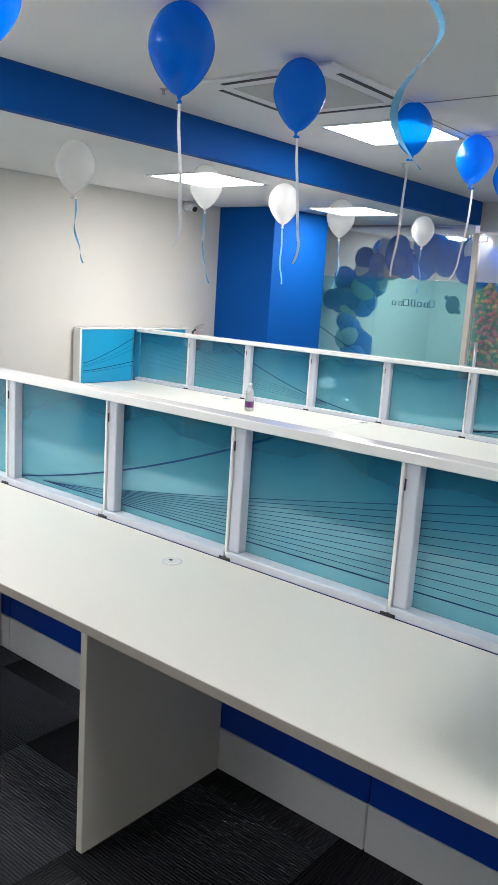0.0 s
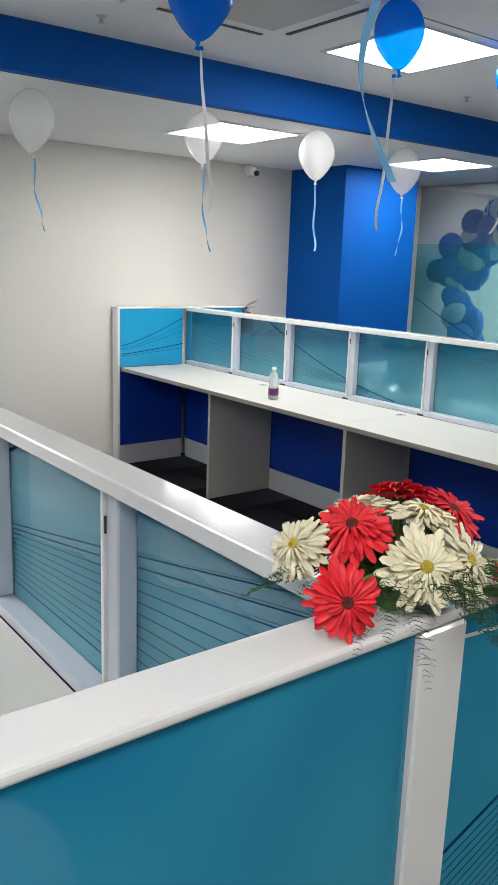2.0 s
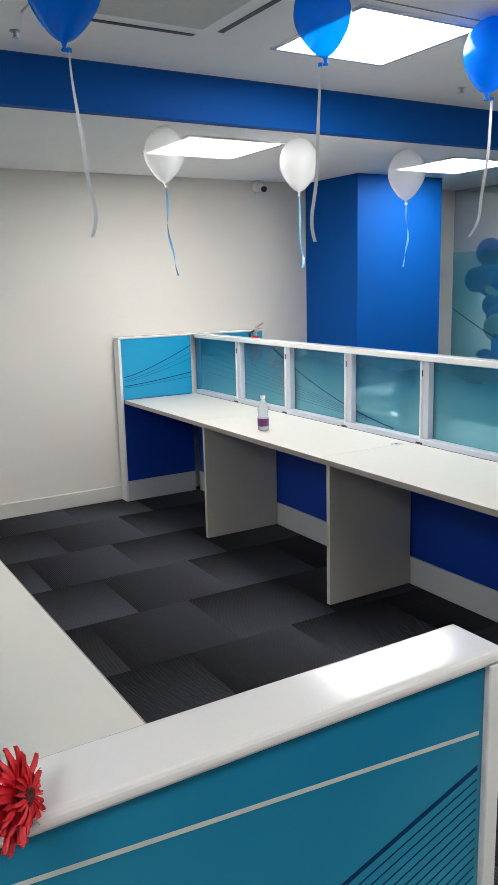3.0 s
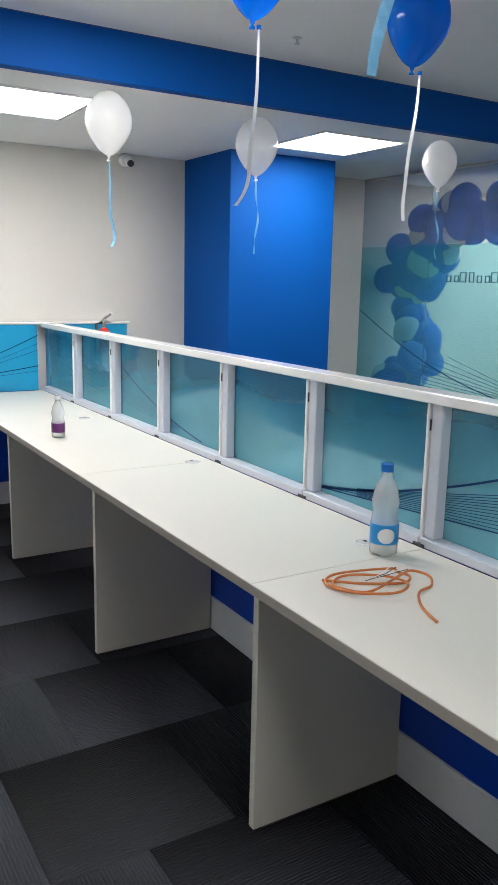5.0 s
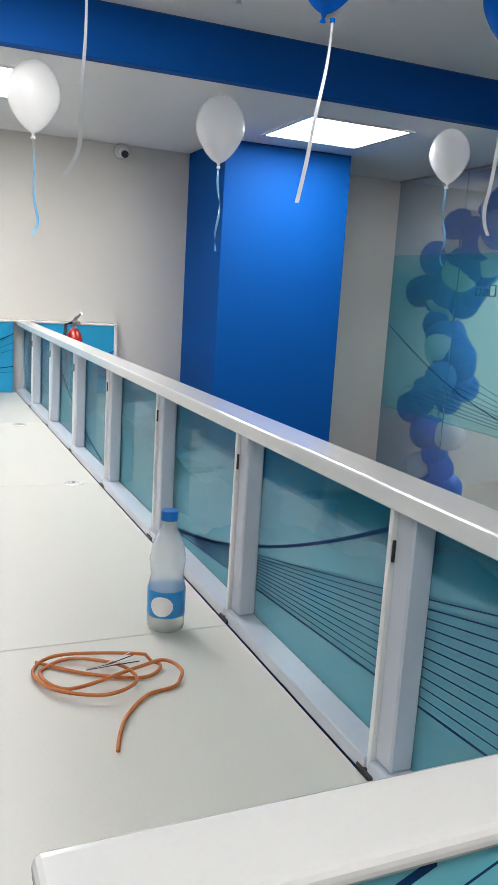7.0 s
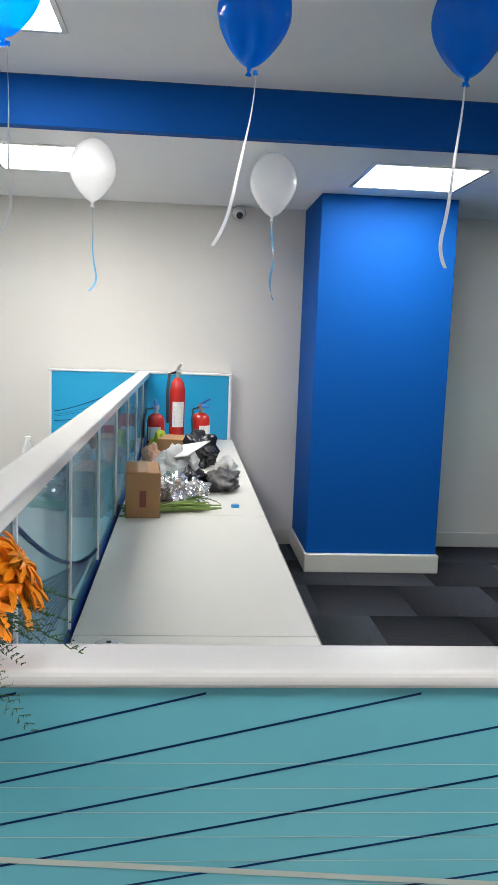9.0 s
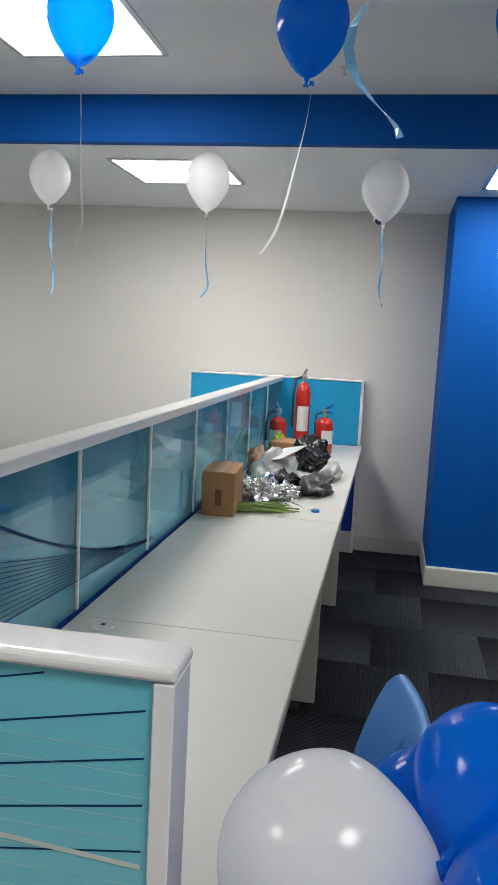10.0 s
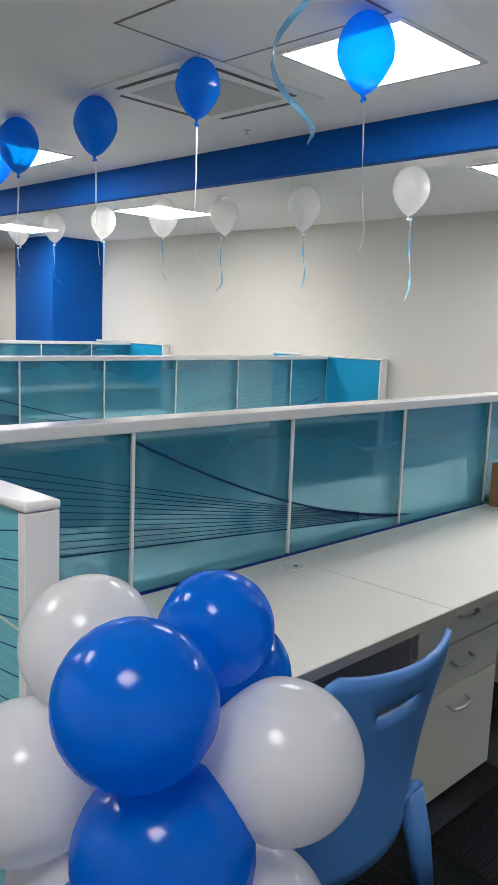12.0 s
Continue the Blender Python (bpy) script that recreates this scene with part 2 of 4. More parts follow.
# ---- ceiling lights ----
def ceiling_light(x, y, z, size=0.535):
    t = thing("ceiling_light", "square white flush LED ceiling panel, lit", "ceiling light", "ceiling panels", pose(x, y, z))
    h = size / 2
    bm = bmesh.new()
    for a in ((-h - 0.02, h + 0.02, -h - 0.02, -h), (-h - 0.02, h + 0.02, h, h + 0.02), (-h - 0.02, -h, -h, h), (h, h + 0.02, -h, h)):
        bm_box(bm, a[0], a[1], a[2], a[3], -0.008, -0.0005)
    part("frame", bm, FRAME_WHITE, t, "thin white rim")
    part("diffuser", box(-h, h, -h, h, -0.006, -0.001), LAMP_GLOW, t, "glowing white diffuser")
    return t


first = ceiling_light(-2.26, 4.575, HIGH)
# The x = 0.6 row is out of view, added to light the aisle side.
for x, y, z in ((-2.33, 1.66, HIGH), (-2.34, -0.3, HIGH), (-2.34, -2.8, HIGH), (-3.645, 4.615, LOW), (-3.65, 6.425, LOW), (-3.645, 1.56, LOW), (-3.645, -0.6, LOW),
                # Last four: lobby panels added to brighten the glass front from behind.
                (-3.52, -2.9, LOW), (0.6, 6.4, HIGH), (0.6, 4.0, HIGH), (0.6, 1.5, HIGH), (0.6, -1.5, HIGH), (-2.6, 8.9, HIGH), (-4.1, 9.0, LOW), (0.3, 8.9, HIGH), (-2.7, 8.1, HIGH)):
    copy_thing(first, pose(x, y, z))


# ---- workstation rows ----
def cable_print(y, sag, xb, zt, parent):
    """Lines of a suspension bridge printed on the glass: a hanging main cable and a fan of stays from its foot."""
    bm = bmesh.new()
    low, high = zt + 0.030, 1.096

    def stroke(points, width):
        for (x0, z0), (x1, z1) in zip(points, points[1:]):
            if min(z0, z1) < low or max(z0, z1) > high:
                continue
            d = Vector((x1 - x0, 0, z1 - z0)).normalized()
            nrm = Vector((-d.z, 0, d.x)) * width / 2
            a, b = Vector((x0, y, z0)), Vector((x1, y, z1))
            bm.faces.new([bm.verts.new(q) for q in (a - nrm, b - nrm, b + nrm, a + nrm)])

    middle, lowest, bend, foot, fan_low = sag
    xs = [-4.64 + (xb + 4.60) * i / 110 for i in range(111)]
    stroke([(x, lowest + bend * (x - middle) ** 2) for x in xs], 0.006)
    for k in range(12):
        end = fan_low + (1.10 - fan_low) * k / 11
        east, west = [], []
        for i in range(49):
            u = i / 48
            rise = (end - foot[1]) * u ** (1.0 + 0.018 * k)
            east.append((foot[0] + (xb - 0.01 - foot[0]) * u, foot[1] + rise))
            west.append((foot[0] - 0.55 - (4.06 + foot[0]) * u, foot[1] + rise))
        stroke(east if k % 3 == 0 else east[9:], 0.0038 if k == 0 else 0.0020)
        if k % 2 == 0:
            stroke(west[8:], 0.0015)
    return part("cable_print", bm, PRINT_NAVY, parent, "navy bridge cable lines printed on the glass")


TOP = 1.13


def spine(y, joints, label, sag, xb, zt):
    """A low partition between two desk rows: plinth, blue lower panels, posts, printed glass and a rounded cap. y is its face towards the start."""
    t = thing("desk_partition", label, "partition", "desk partitions")
    xa = -4.70
    edges = [xa] + joints + [xb]
    for a, b in zip(edges, edges[1:]):
        part("glass_pane", box(a + 0.004, b - 0.004, y + 0.048, y + 0.056, zt + 0.002, 1.100), PANE, t)
        part("bottom_rail", box(a + 0.004, b - 0.004, y - 0.003, y + 0.046, zt + 0.0005, zt + 0.026, 0.002, 1), PROFILE_GREY, t)
    for x in joints:
        part("post", box(x + 0.004, x + 0.044, y + 0.008, y + 0.044, zt + 0.027, 1.100, 0.003, 1), PROFILE_GREY, t)
        part("joint_strip", box(x - 0.006, x + 0.003, y + 0.002, y + 0.062, zt + 0.005, 1.100, 0.001, 1), FRAME_WHITE, t)
        part("clip", box(x - 0.022, x + 0.022, y - 0.006, y + 0.003, zt + 0.0005, zt + 0.010, 0.002, 1), RUBBER, t, "small black plastic clip")
        part("lock_slot", box(x + 0.008, x + 0.011, y + 0.001, y + 0.005, 1.03, 1.06), RUBBER, t)
    part("top_cap", box(xa + 0.002, xb - 0.002, y - 0.004, y + 0.070, 1.101, TOP, 0.005, 3), FRAME_WHITE, t, "glossy rounded white cap")
    lower = [xa, -3.68, -2.50, -1.35 if xb > -0.23 else -0.826, xb]
    for a, b in zip(lower, lower[1:]):
        part("lower_panel", box(a + 0.002, b - 0.002, y + 0.008, y + 0.058, 0.142, zt - 0.002), SCREEN_BLUE, t, "dark blue laminate modesty panel")
        part("plinth", box(a + 0.002, b - 0.002, y + 0.002, y + 0.064, 0.0, 0.140, 0.003, 1), PLINTH, t, "light grey cable plinth")
    cable_print(y + 0.0585, sag, xb, zt, t)
    cable_print(y + 0.0467, sag, xb, zt, t)
    return t


def side_frame(x0, x1, y0, y1, name, label, panels, outer, group, round_top=0.007):
    """A return panel across the end of a partition: white cap and posts, a printed upper panel, a lower panel."""
    t = thing(name, label, "partition", group)
    part("cap", box(x0 - 0.002, x1 + 0.002, y0 - 0.002, y1 + 0.002, 1.1185, TOP + 0.003, 0.0072, 4), FRAME_WHITE, t, "glossy rounded white cap")
    for a, b in ((y0, y0 + 0.018), (y1 - 0.018, y1)):
        part("post", box(x0, x1, a, b, 0.0, 1.118, 0.0012, 1), FRAME_WHITE, t)
    mid = (y0 + y1) / 2
    if outer:
        part("post", box(x0 + 0.004, x1 + 0.003, mid - 0.035, mid + 0.035, 0.0, 1.117, 0.003, 1), FRAME_WHITE, t)
    for a, b in ((y0 + 0.019, mid - 0.036), (mid + 0.036, y1 - 0.019)):
        part("printed_panel", box(x0 + 0.008, x1 - 0.006, a, b, 0.142 if outer else 0.712, 1.117), panels, t)
        if not outer:
            part("lower_panel", box(x0 + 0.008, x1 - 0.006, a, b, 0.142, 0.710), SCREEN_BLUE, t, "dark blue laminate panel")
        part("plinth", box(x0 + 0.004, x1 - 0.003, a, b, 0.0, 0.140), PLINTH, t)
    return t


def aisle_lines(t, x, shallow, y0, y1):
    """Stay lines and deck bands printed on an end panel."""
    mid = (y0 + y1) / 2
    bm, pale = bmesh.new(), bmesh.new()

    def line(into, a, b, za, slope, width, lift=0.0):
        b = min(b, a + (1.112 - za) / slope) if slope > 0 else b
        if b > a:
            zb = za + slope * (b - a)
            into.faces.new([into.verts.new((x + lift, p, q)) for p, q in ((a, za), (b, zb), (b, zb + width), (a, za + width))])

    a, m0, m1, b = y0 + 0.022, mid - 0.038, mid + 0.038, y1 - 0.025
    if shallow:
        for k in range(16):
            line(bm, a, m0, 1.036 - 0.024 * k, 0.45 - 0.012 * k, 0.007 if k == 0 else 0.0022)
        for k in range(-1, 11):
            line(bm, m1, b, 1.083 - 0.0315 * k, 0.262 - 0.020 * k, 0.0019)
        for k in range(12):
            line(pale, m1, b, 1.06 - 0.02 * k, -0.012, 0.0004)
        line(pale, m1, b, 0.986, -0.072, 0.0048, 0.0004)
    else:
        for k in range(24):
            line(bm, m1, b, 0.820 - 0.013 * k, 0.345 + 0.004 * k, 0.006 if k == 0 else 0.0021)
        line(pale, m1, b, 1.090, -0.078, 0.0045, 0.0004)
    part("stay_lines", bm, PRINT_NAVY, t, "navy printed stay lines")
    part("pale_lines", pale, PRINT_PALE, t, "pale printed deck lines")


def desk(y0, y1, cuts, label, near, zt):
    t = thing("workstation_desk", label, "desk", "desk runs")
    for a, b in zip(cuts, cuts[1:]):
        part("top_board", box(a + 0.0008, b - 0.0008, y0, y1, zt - 0.024, zt, 0.002, 1), DESK_TOP, t)
        front = (y0 - 0.0025, y0 - 0.0003) if near else (y1 + 0.0003, y1 + 0.0025)
        part("edge_band", box(a + 0.001, b - 0.001, front[0], front[1], zt - 0.0235, zt - 0.0005), DESK_EDGE, t, "beige edge banding")
    return t


def gable(x, y0, y1, zt):
    t = thing("desk_leg_panel", "grey-beige laminate panel leg under the desk", "desk leg", "desk panel legs")
    part("panel", box(x - 0.012, x + 0.012, y0, y1, 0.006, zt - 0.025, 0.0015, 1), PANEL_GREY, t)
    part("glide", box(x - 0.009, x + 0.009, y0 + 0.03, y1 - 0.03, 0.0, 0.006), RUBBER, t, "black rubber glide")
    return t


ROWS_Y = {"a": -0.30, "b": 2.343, "c": 5.0}
JOINTS = {"a": -0.85, "b": -0.822, "c": -0.745}
PITCH = {"a": 0.55, "b": 0.562, "c": 0.551}
SAG = {"a": (-2.6, 0.70, 0.13, (-2.0, 0.74), 0.82), "b": (-3.4, 0.648, 0.096, (-2.35, 0.735), 0.77), "c": (-2.25, 0.72, 0.16, (-1.95, 0.739), 0.865)}
for key, y in ROWS_Y.items():
    zt = 0.693 if key == "b" else 0.711
    js = []
    x = JOINTS[key]
    while x > -4.3:
        js.insert(0, x)
        x -= PITCH[key] + (0.0 if x > -1.6 else 0.018)
    spine(y, js, "low white desk partition with teal printed glass panes", SAG[key], -0.222 if key == "c" else -0.236, zt)
    cuts = [-4.69, -3.66, -2.47, -1.275, -0.225] if key == "c" else [-4.69, -2.60, -0.239]
    desk(y - (0.545 if key == "c" else 0.60), y - 0.004, cuts, "long off-white laminate desk run beside the partition posts", True, zt)
    desk(y + 0.068, y + 0.603, cuts, "long off-white laminate desk run beside the printed glass", False, zt)
    for gx in ((-3.665, -2.474, -1.338) if key == "c" else (-3.75, -2.56, -1.37)):
        gable(gx, y - (0.49 if key == "c" else 0.545), y - 0.003, zt)
    for gx in (-3.61, -2.465, -1.335):
        if key != "c" or gx < -2:
            gable(gx, y + 0.068, y + 0.555, zt)
    ax0, ax1 = (-0.218, -0.165) if key == "c" else (-0.232, -0.165)
    ay0, ay1 = (y - 0.535, y + 0.597) if key == "c" else (y - 0.561, y + 0.662)
    wall_end = side_frame(-4.785, -4.705, y - 0.565, y + 0.59, "end_partition", "white framed bright teal end panel against the wall", RETURN_TEAL, False, "wall end panels", 0.006)
    e = side_frame(ax0, ax1, ay0, ay1, "aisle_partition", "white framed end panel with teal bridge print facing the aisle", RETURN_PRINT_PALE if key == "c" else RETURN_PRINT, True, "aisle end panels")
    bm = bmesh.new()
    for k, (za, zb) in enumerate(((0.86, 1.05), (0.80, 0.86), (0.79, 0.83), (0.84, 1.0), (0.83, 0.96))):
        prev = None
        for i in range(13):
            u = i / 12
            p = (-4.7095, y - 0.53 + 0.51 * u, za + (zb - za) * u ** 1.3)
            if prev:
                wd = 0.005 if k < 2 else 0.002
                bm.faces.new([bm.verts.new(prev), bm.verts.new(p), bm.verts.new((p[0], p[1], p[2] + wd)), bm.verts.new((prev[0], prev[1], prev[2] + wd))])
            prev = p
    part("cable_print", bm, PRINT_NAVY, wall_end, "navy bridge cable lines")
    e.location.z = -0.019 if key == "c" else 0.0
    aisle_lines(e, ax1 - 0.0055, key == "c", ay0, ay1)


# ---- glass front and lobby ----
GY = NORTH
def clear_sheet(name, tint, body):
    """Thin clear plastic or glass: mostly see-through, a little milky, with a sharp gloss."""
    m = material(name, (0.86, 0.88, 0.89), 0.06)
    nt = m.node_tree
    see = nt.nodes.new("ShaderNodeBsdfTransparent")
    see.inputs[0].default_value = (*tint, 1)
    mix = nt.nodes.new("ShaderNodeMixShader")
    mix.inputs[0].default_value = body
    nt.links.new(see.outputs[0], mix.inputs[1])
    nt.links.new(nt.nodes["Principled BSDF"].outputs[0], mix.inputs[2])
    nt.links.new(mix.outputs[0], nt.nodes["Material Output"].inputs["Surface"])
    return m


CLEAR = clear_sheet("clear_plastic", (0.92, 0.94, 0.95), 0.36)
WATER = clear_sheet("leftover_water", (0.92, 0.90, 0.80), 0.25)
DOOR_FRAME = material("door_frame_paint", (0.62, 0.56, 0.50), 0.4, grain=0.04)
front = thing("glass_wall", "frosted glass front with teal film and mirrored sign", "glass wall", kind="structure")
for a, b in ((WEST + 0.004, -4.06), (-4.054, -3.09)):
    part("film_pane", box(a, b, GY, GY + 0.012, 0.62, 1.685), GLASS_FILM, front, "teal frosted film")
    part("upper_pane", box(a, b, GY, GY + 0.012, 1.687, LOW - 0.004), GLASS_HAZE, front, "hazy clear glass")
    part("lower_pane", box(a, b, GY, GY + 0.012, 0.004, 0.618), GLASS_HAZE, front, "hazy clear glass")
    part("patch_fitting", box(b - 0.10, b - 0.03, GY - 0.014, GY - 0.002, 0.004, 0.045, 0.003, 1), METAL, front, "small steel patch fitting")
part("head_channel", box(WEST + 0.004, -3.09, GY - 0.006, GY + 0.018, LOW - 0.018, LOW - 0.001), METAL, front, "thin metal head channel")
bm = bmesh.new()
for (x0, z0), (x1, z1), n in (((-4.78, 1.20), (-3.10, 0.64), 1), ):
    prev = None
    for i in range(24):
        s, u = i / 24, (i + 1) / 24
        f = lambda v: (x0 + (x1 - x0) * v, z0 + (z1 - z0) * v - 0.09 * math.sin(math.pi * v))
        (ax, az), (bx, bz) = f(s), f(u)
        bm.faces.new([bm.verts.new((ax, GY - 0.002, az)), bm.verts.new((bx, GY - 0.002, bz)), bm.verts.new((bx, GY - 0.002, bz + 0.006)), bm.verts.new((ax, GY - 0.002, az + 0.006))])
for k in range(9):
    z0 = 0.72 + 0.025 * k
    bm.faces.new([bm.verts.new(p) for p in ((-4.6 + 0.1 * k, GY - 0.0025, z0), (-3.12, GY - 0.0025, 0.645 + 0.012 * k), (-3.12, GY - 0.0025, 0.6475 + 0.012 * k), (-4.6 + 0.1 * k, GY - 0.0025, z0 + 0.0025))])
part("cable_print", bm, PRINT_NAVY, front, "navy bridge cable lines")
SIGN = material("dark_teal_vinyl", (0.015, 0.12, 0.17), 0.4)
bm = bmesh.new()
for k, (w, h) in enumerate(((0.068, 0.066), (0.050, 0.044), (0.050, 0.044), (0.052, 0.066), (0.068, 0.066), (0.048, 0.044), (0.052, 0.044))):
    x1, th = -3.405 - 0.0685 * k, 0.009
    x0, z0 = x1 - w + 0.006, 1.430
    for q in ((x0, x0 + th, z0, z0 + h), (x1 - th, x1, z0, z0 + h), (x0, x1, z0 + h - 0.005, z0 + h), (x0, x1, z0, z0 + 0.005)):
        bm_box(bm, q[0], q[1], GY - 0.004, GY - 0.0015, q[2], q[3])
part("sign_bars", bm, SIGN, front, "dark teal block marks of a sign seen from behind")
bm = bmesh.new()
bmesh.ops.create_circle(bm, cap_ends=True, radius=0.075, segments=28, matrix=Matrix.Translation((-3.225, GY - 0.003, 1.47)) @ Matrix.Rotation(radians(90), 4, "X") @ Matrix.Diagonal((0.95, 1.1, 1, 1)))
for dx, dz in ((-0.068, 0.062), (0.066, -0.062)):
    bmesh.ops.create_circle(bm, cap_ends=True, radius=0.022, segments=16, matrix=Matrix.Translation((-3.225 + dx, GY - 0.0035, 1.47 + dz)) @ Matrix.Rotation(radians(90), 4, "X"))
part("sign_disc", bm, SIGN, front, "dark teal round sign mark")

door = thing("door_1", "glass lobby door with teal film and steel handle, closed", "door", kind="structure")
part("jamb", box(-3.085, -3.03, GY - 0.03, GY + 0.05, 0.0, 2.12, 0.004, 1), DOOR_FRAME, door, "beige painted jamb")
part("jamb", box(-2.10, -2.05, GY - 0.03, GY + 0.05, 0.0, 2.12, 0.004, 1), DOOR_FRAME, door, "beige painted jamb")
part("leaf", box(-3.02, -2.11, GY, GY + 0.012, 0.01, 1.685), GLASS_FILM, door, "teal frosted leaf")
part("leaf_top", box(-3.02, -2.11, GY, GY + 0.012, 1.687, 2.10), CLEAR, door, "clear glass leaf")
part("hinge_patch", box(-3.10, -2.95, GY - 0.02, GY - 0.002, 2.045, 2.10, 0.004, 1), METAL, door, "brushed steel hinge patch")
handle = part("handle", tube([(-2.93, GY - 0.05, 0.62), (-2.93, GY - 0.05, 1.15)], 0.014, 10), METAL, door, "steel bar handle", True)
for z in (0.70, 1.07):
    part("standoff", tube([(-2.93, GY - 0.05, z), (-2.93, GY - 0.001, z)], 0.008, 8), METAL, handle)
structure("wall_over_door", box(-3.03, EAST, GY - 0.03, GY + 0.05, 2.125, HIGH - 0.001), WALL_PAINT, "white wall strip over the door", "wall")
structure("wall_north", box(-2.045, EAST, GY - 0.03, GY + 0.06, -0.01, 2.12), WALL_PAINT, "plain white painted wall", "wall")

# ---- balloons ----
def rubber(name, colour, through_light, clear_part=0.07):
    m = material(name, colour, 0.14, coat=0.15)
    nt = m.node_tree
    p = nt.nodes["Principled BSDF"]
    tl = nt.nodes.new("ShaderNodeBsdfTranslucent")
    tl.inputs[0].default_value = (*[min(1, c * 2.0 + 0.005) for c in colour], 1)
    mix = nt.nodes.new("ShaderNodeMixShader")
    mix.inputs[0].default_value = through_light
    nt.links.new(p.outputs[0], mix.inputs[1])
    nt.links.new(tl.outputs[0], mix.inputs[2])
    clear = nt.nodes.new("ShaderNodeBsdfTransparent")
    clear.inputs[0].default_value = (*[min(1, c ** 0.35) for c in colour], 1)
    thin = nt.nodes.new("ShaderNodeMixShader")
    thin.inputs[0].default_value = 0.2 if colour[0] < 0.1 else clear_part
    nt.links.new(mix.outputs[0], thin.inputs[1])
    nt.links.new(clear.outputs[0], thin.inputs[2])
    nt.links.new(thin.outputs[0], nt.nodes["Material Output"].inputs["Surface"])
    return m


BLUE_RUBBER = rubber("blue_latex", (0.0, 0.20, 0.80), 0.5)
WHITE_RUBBER = rubber("white_latex", (0.88, 0.88, 0.88), 0.45)
THIN_WHITE = rubber("thin_white_latex", (0.88, 0.88, 0.88), 0.45, 0.45)
RIBBON_WHITE = material("white_ribbon", (0.80, 0.82, 0.85), 0.3, coat=0.3)
RIBBON_BLUE = material("blue_satin_ribbon", (0.18, 0.48, 0.78), 0.22, coat=0.5, grain=0.2, grain_scale=40)


def balloon_body(width, height, seg=28):
    """Round top, drawn in to a neck with a rolled knot below; the top is at z = 0."""
    prof = []
    r = width / 2
    for i in range(1, 25):
        a = math.pi * i / 25
        rr = r * math.sin(a) * (1.0 - 0.30 * max(0.0, -math.cos(a)) ** 1.5)
        z = -height * (0.5 - 0.5 * math.cos(a)) - (0.03 * height * max(0.0, -math.cos(a)) ** 3)
        prof.append((max(rr, 0.004), z))
    end = prof[-1][1]
    prof += [(0.006, end - 0.008), (0.004, end - 0.013), (0.009, end - 0.020), (0.0085, end - 0.023)]
    return lathe([(0.002, 0.0)] + prof, seg), end - 0.02


def ribbon(points, width, twist=0.0):
    """A flat band along points that turns as it falls."""
    bm = bmesh.new()
    prev = None
    n = len(points)
    for i, p in enumerate(points):
        a = twist * i / n
        s = Vector((math.cos(a), math.sin(a), 0)) * width / 2
        q = Vector((-math.sin(a), math.cos(a), 0)) * 0.0004
        p = Vector(p)
        row = [bm.verts.new(p - s - q), bm.verts.new(p + s - q), bm.verts.new(p + s + q), bm.verts.new(p - s + q)]
        if prev:
            for k in range(4):
                bm.faces.new((prev[k], prev[(k + 1) % 4], row[(k + 1) % 4], row[k]))
        prev = row
    bmesh.ops.recalc_face_normals(bm, faces=bm.faces[:])
    return bm


rng = random.Random(11)


def ceiling_balloon(x, y, ceiling, blue, width, drop, curl, sway):
    label = "blue latex helium balloon against the ceiling, white ribbon" if blue else "white latex helium balloon against the ceiling, curled ribbon"
    t = thing("balloon", label, "balloon", "ceiling balloons", pose(x, y, ceiling - 0.002))
    bm, neck = balloon_body(width, width * 1.28)
    b = part("bladder", bm, BLUE_RUBBER if blue else (THIN_WHITE if y < 4.5 or 5 < y < 6 else WHITE_RUBBER), t, smooth=True)
    b.rotation_euler = (rng.uniform(-0.07, 0.07), rng.uniform(-0.07, 0.07), 0)
    ang = rng.uniform(0, 6.28)
    reach = 1.15 if blue else 1.35
    pts = []
    for i in range(29):
        s = i / 28
        tail = max(0, s - 0.8) * 5
        pts.append((sway[0] * s ** 1.6 + curl * math.sin(9 * s + ang) * s + 0.04 * tail ** 2 * math.cos(ang), sway[1] * s ** 1.6 + curl * math.cos(8 * s + ang) * s + 0.04 * tail ** 2 * math.sin(ang), neck - drop * reach * s))
    part("ribbon", ribbon(pts, 0.011, 7.0 if curl > 0.01 else 1.3), RIBBON_WHITE if blue else (RIBBON_BLUE if curl > 0.005 else RIBBON_WHITE), t)
    part("knot", tube([(0, 0, neck + 0.006), (0, 0, neck - 0.004)], 0.0075, 8), BLUE_RUBBER if blue else WHITE_RUBBER, t)
    return t


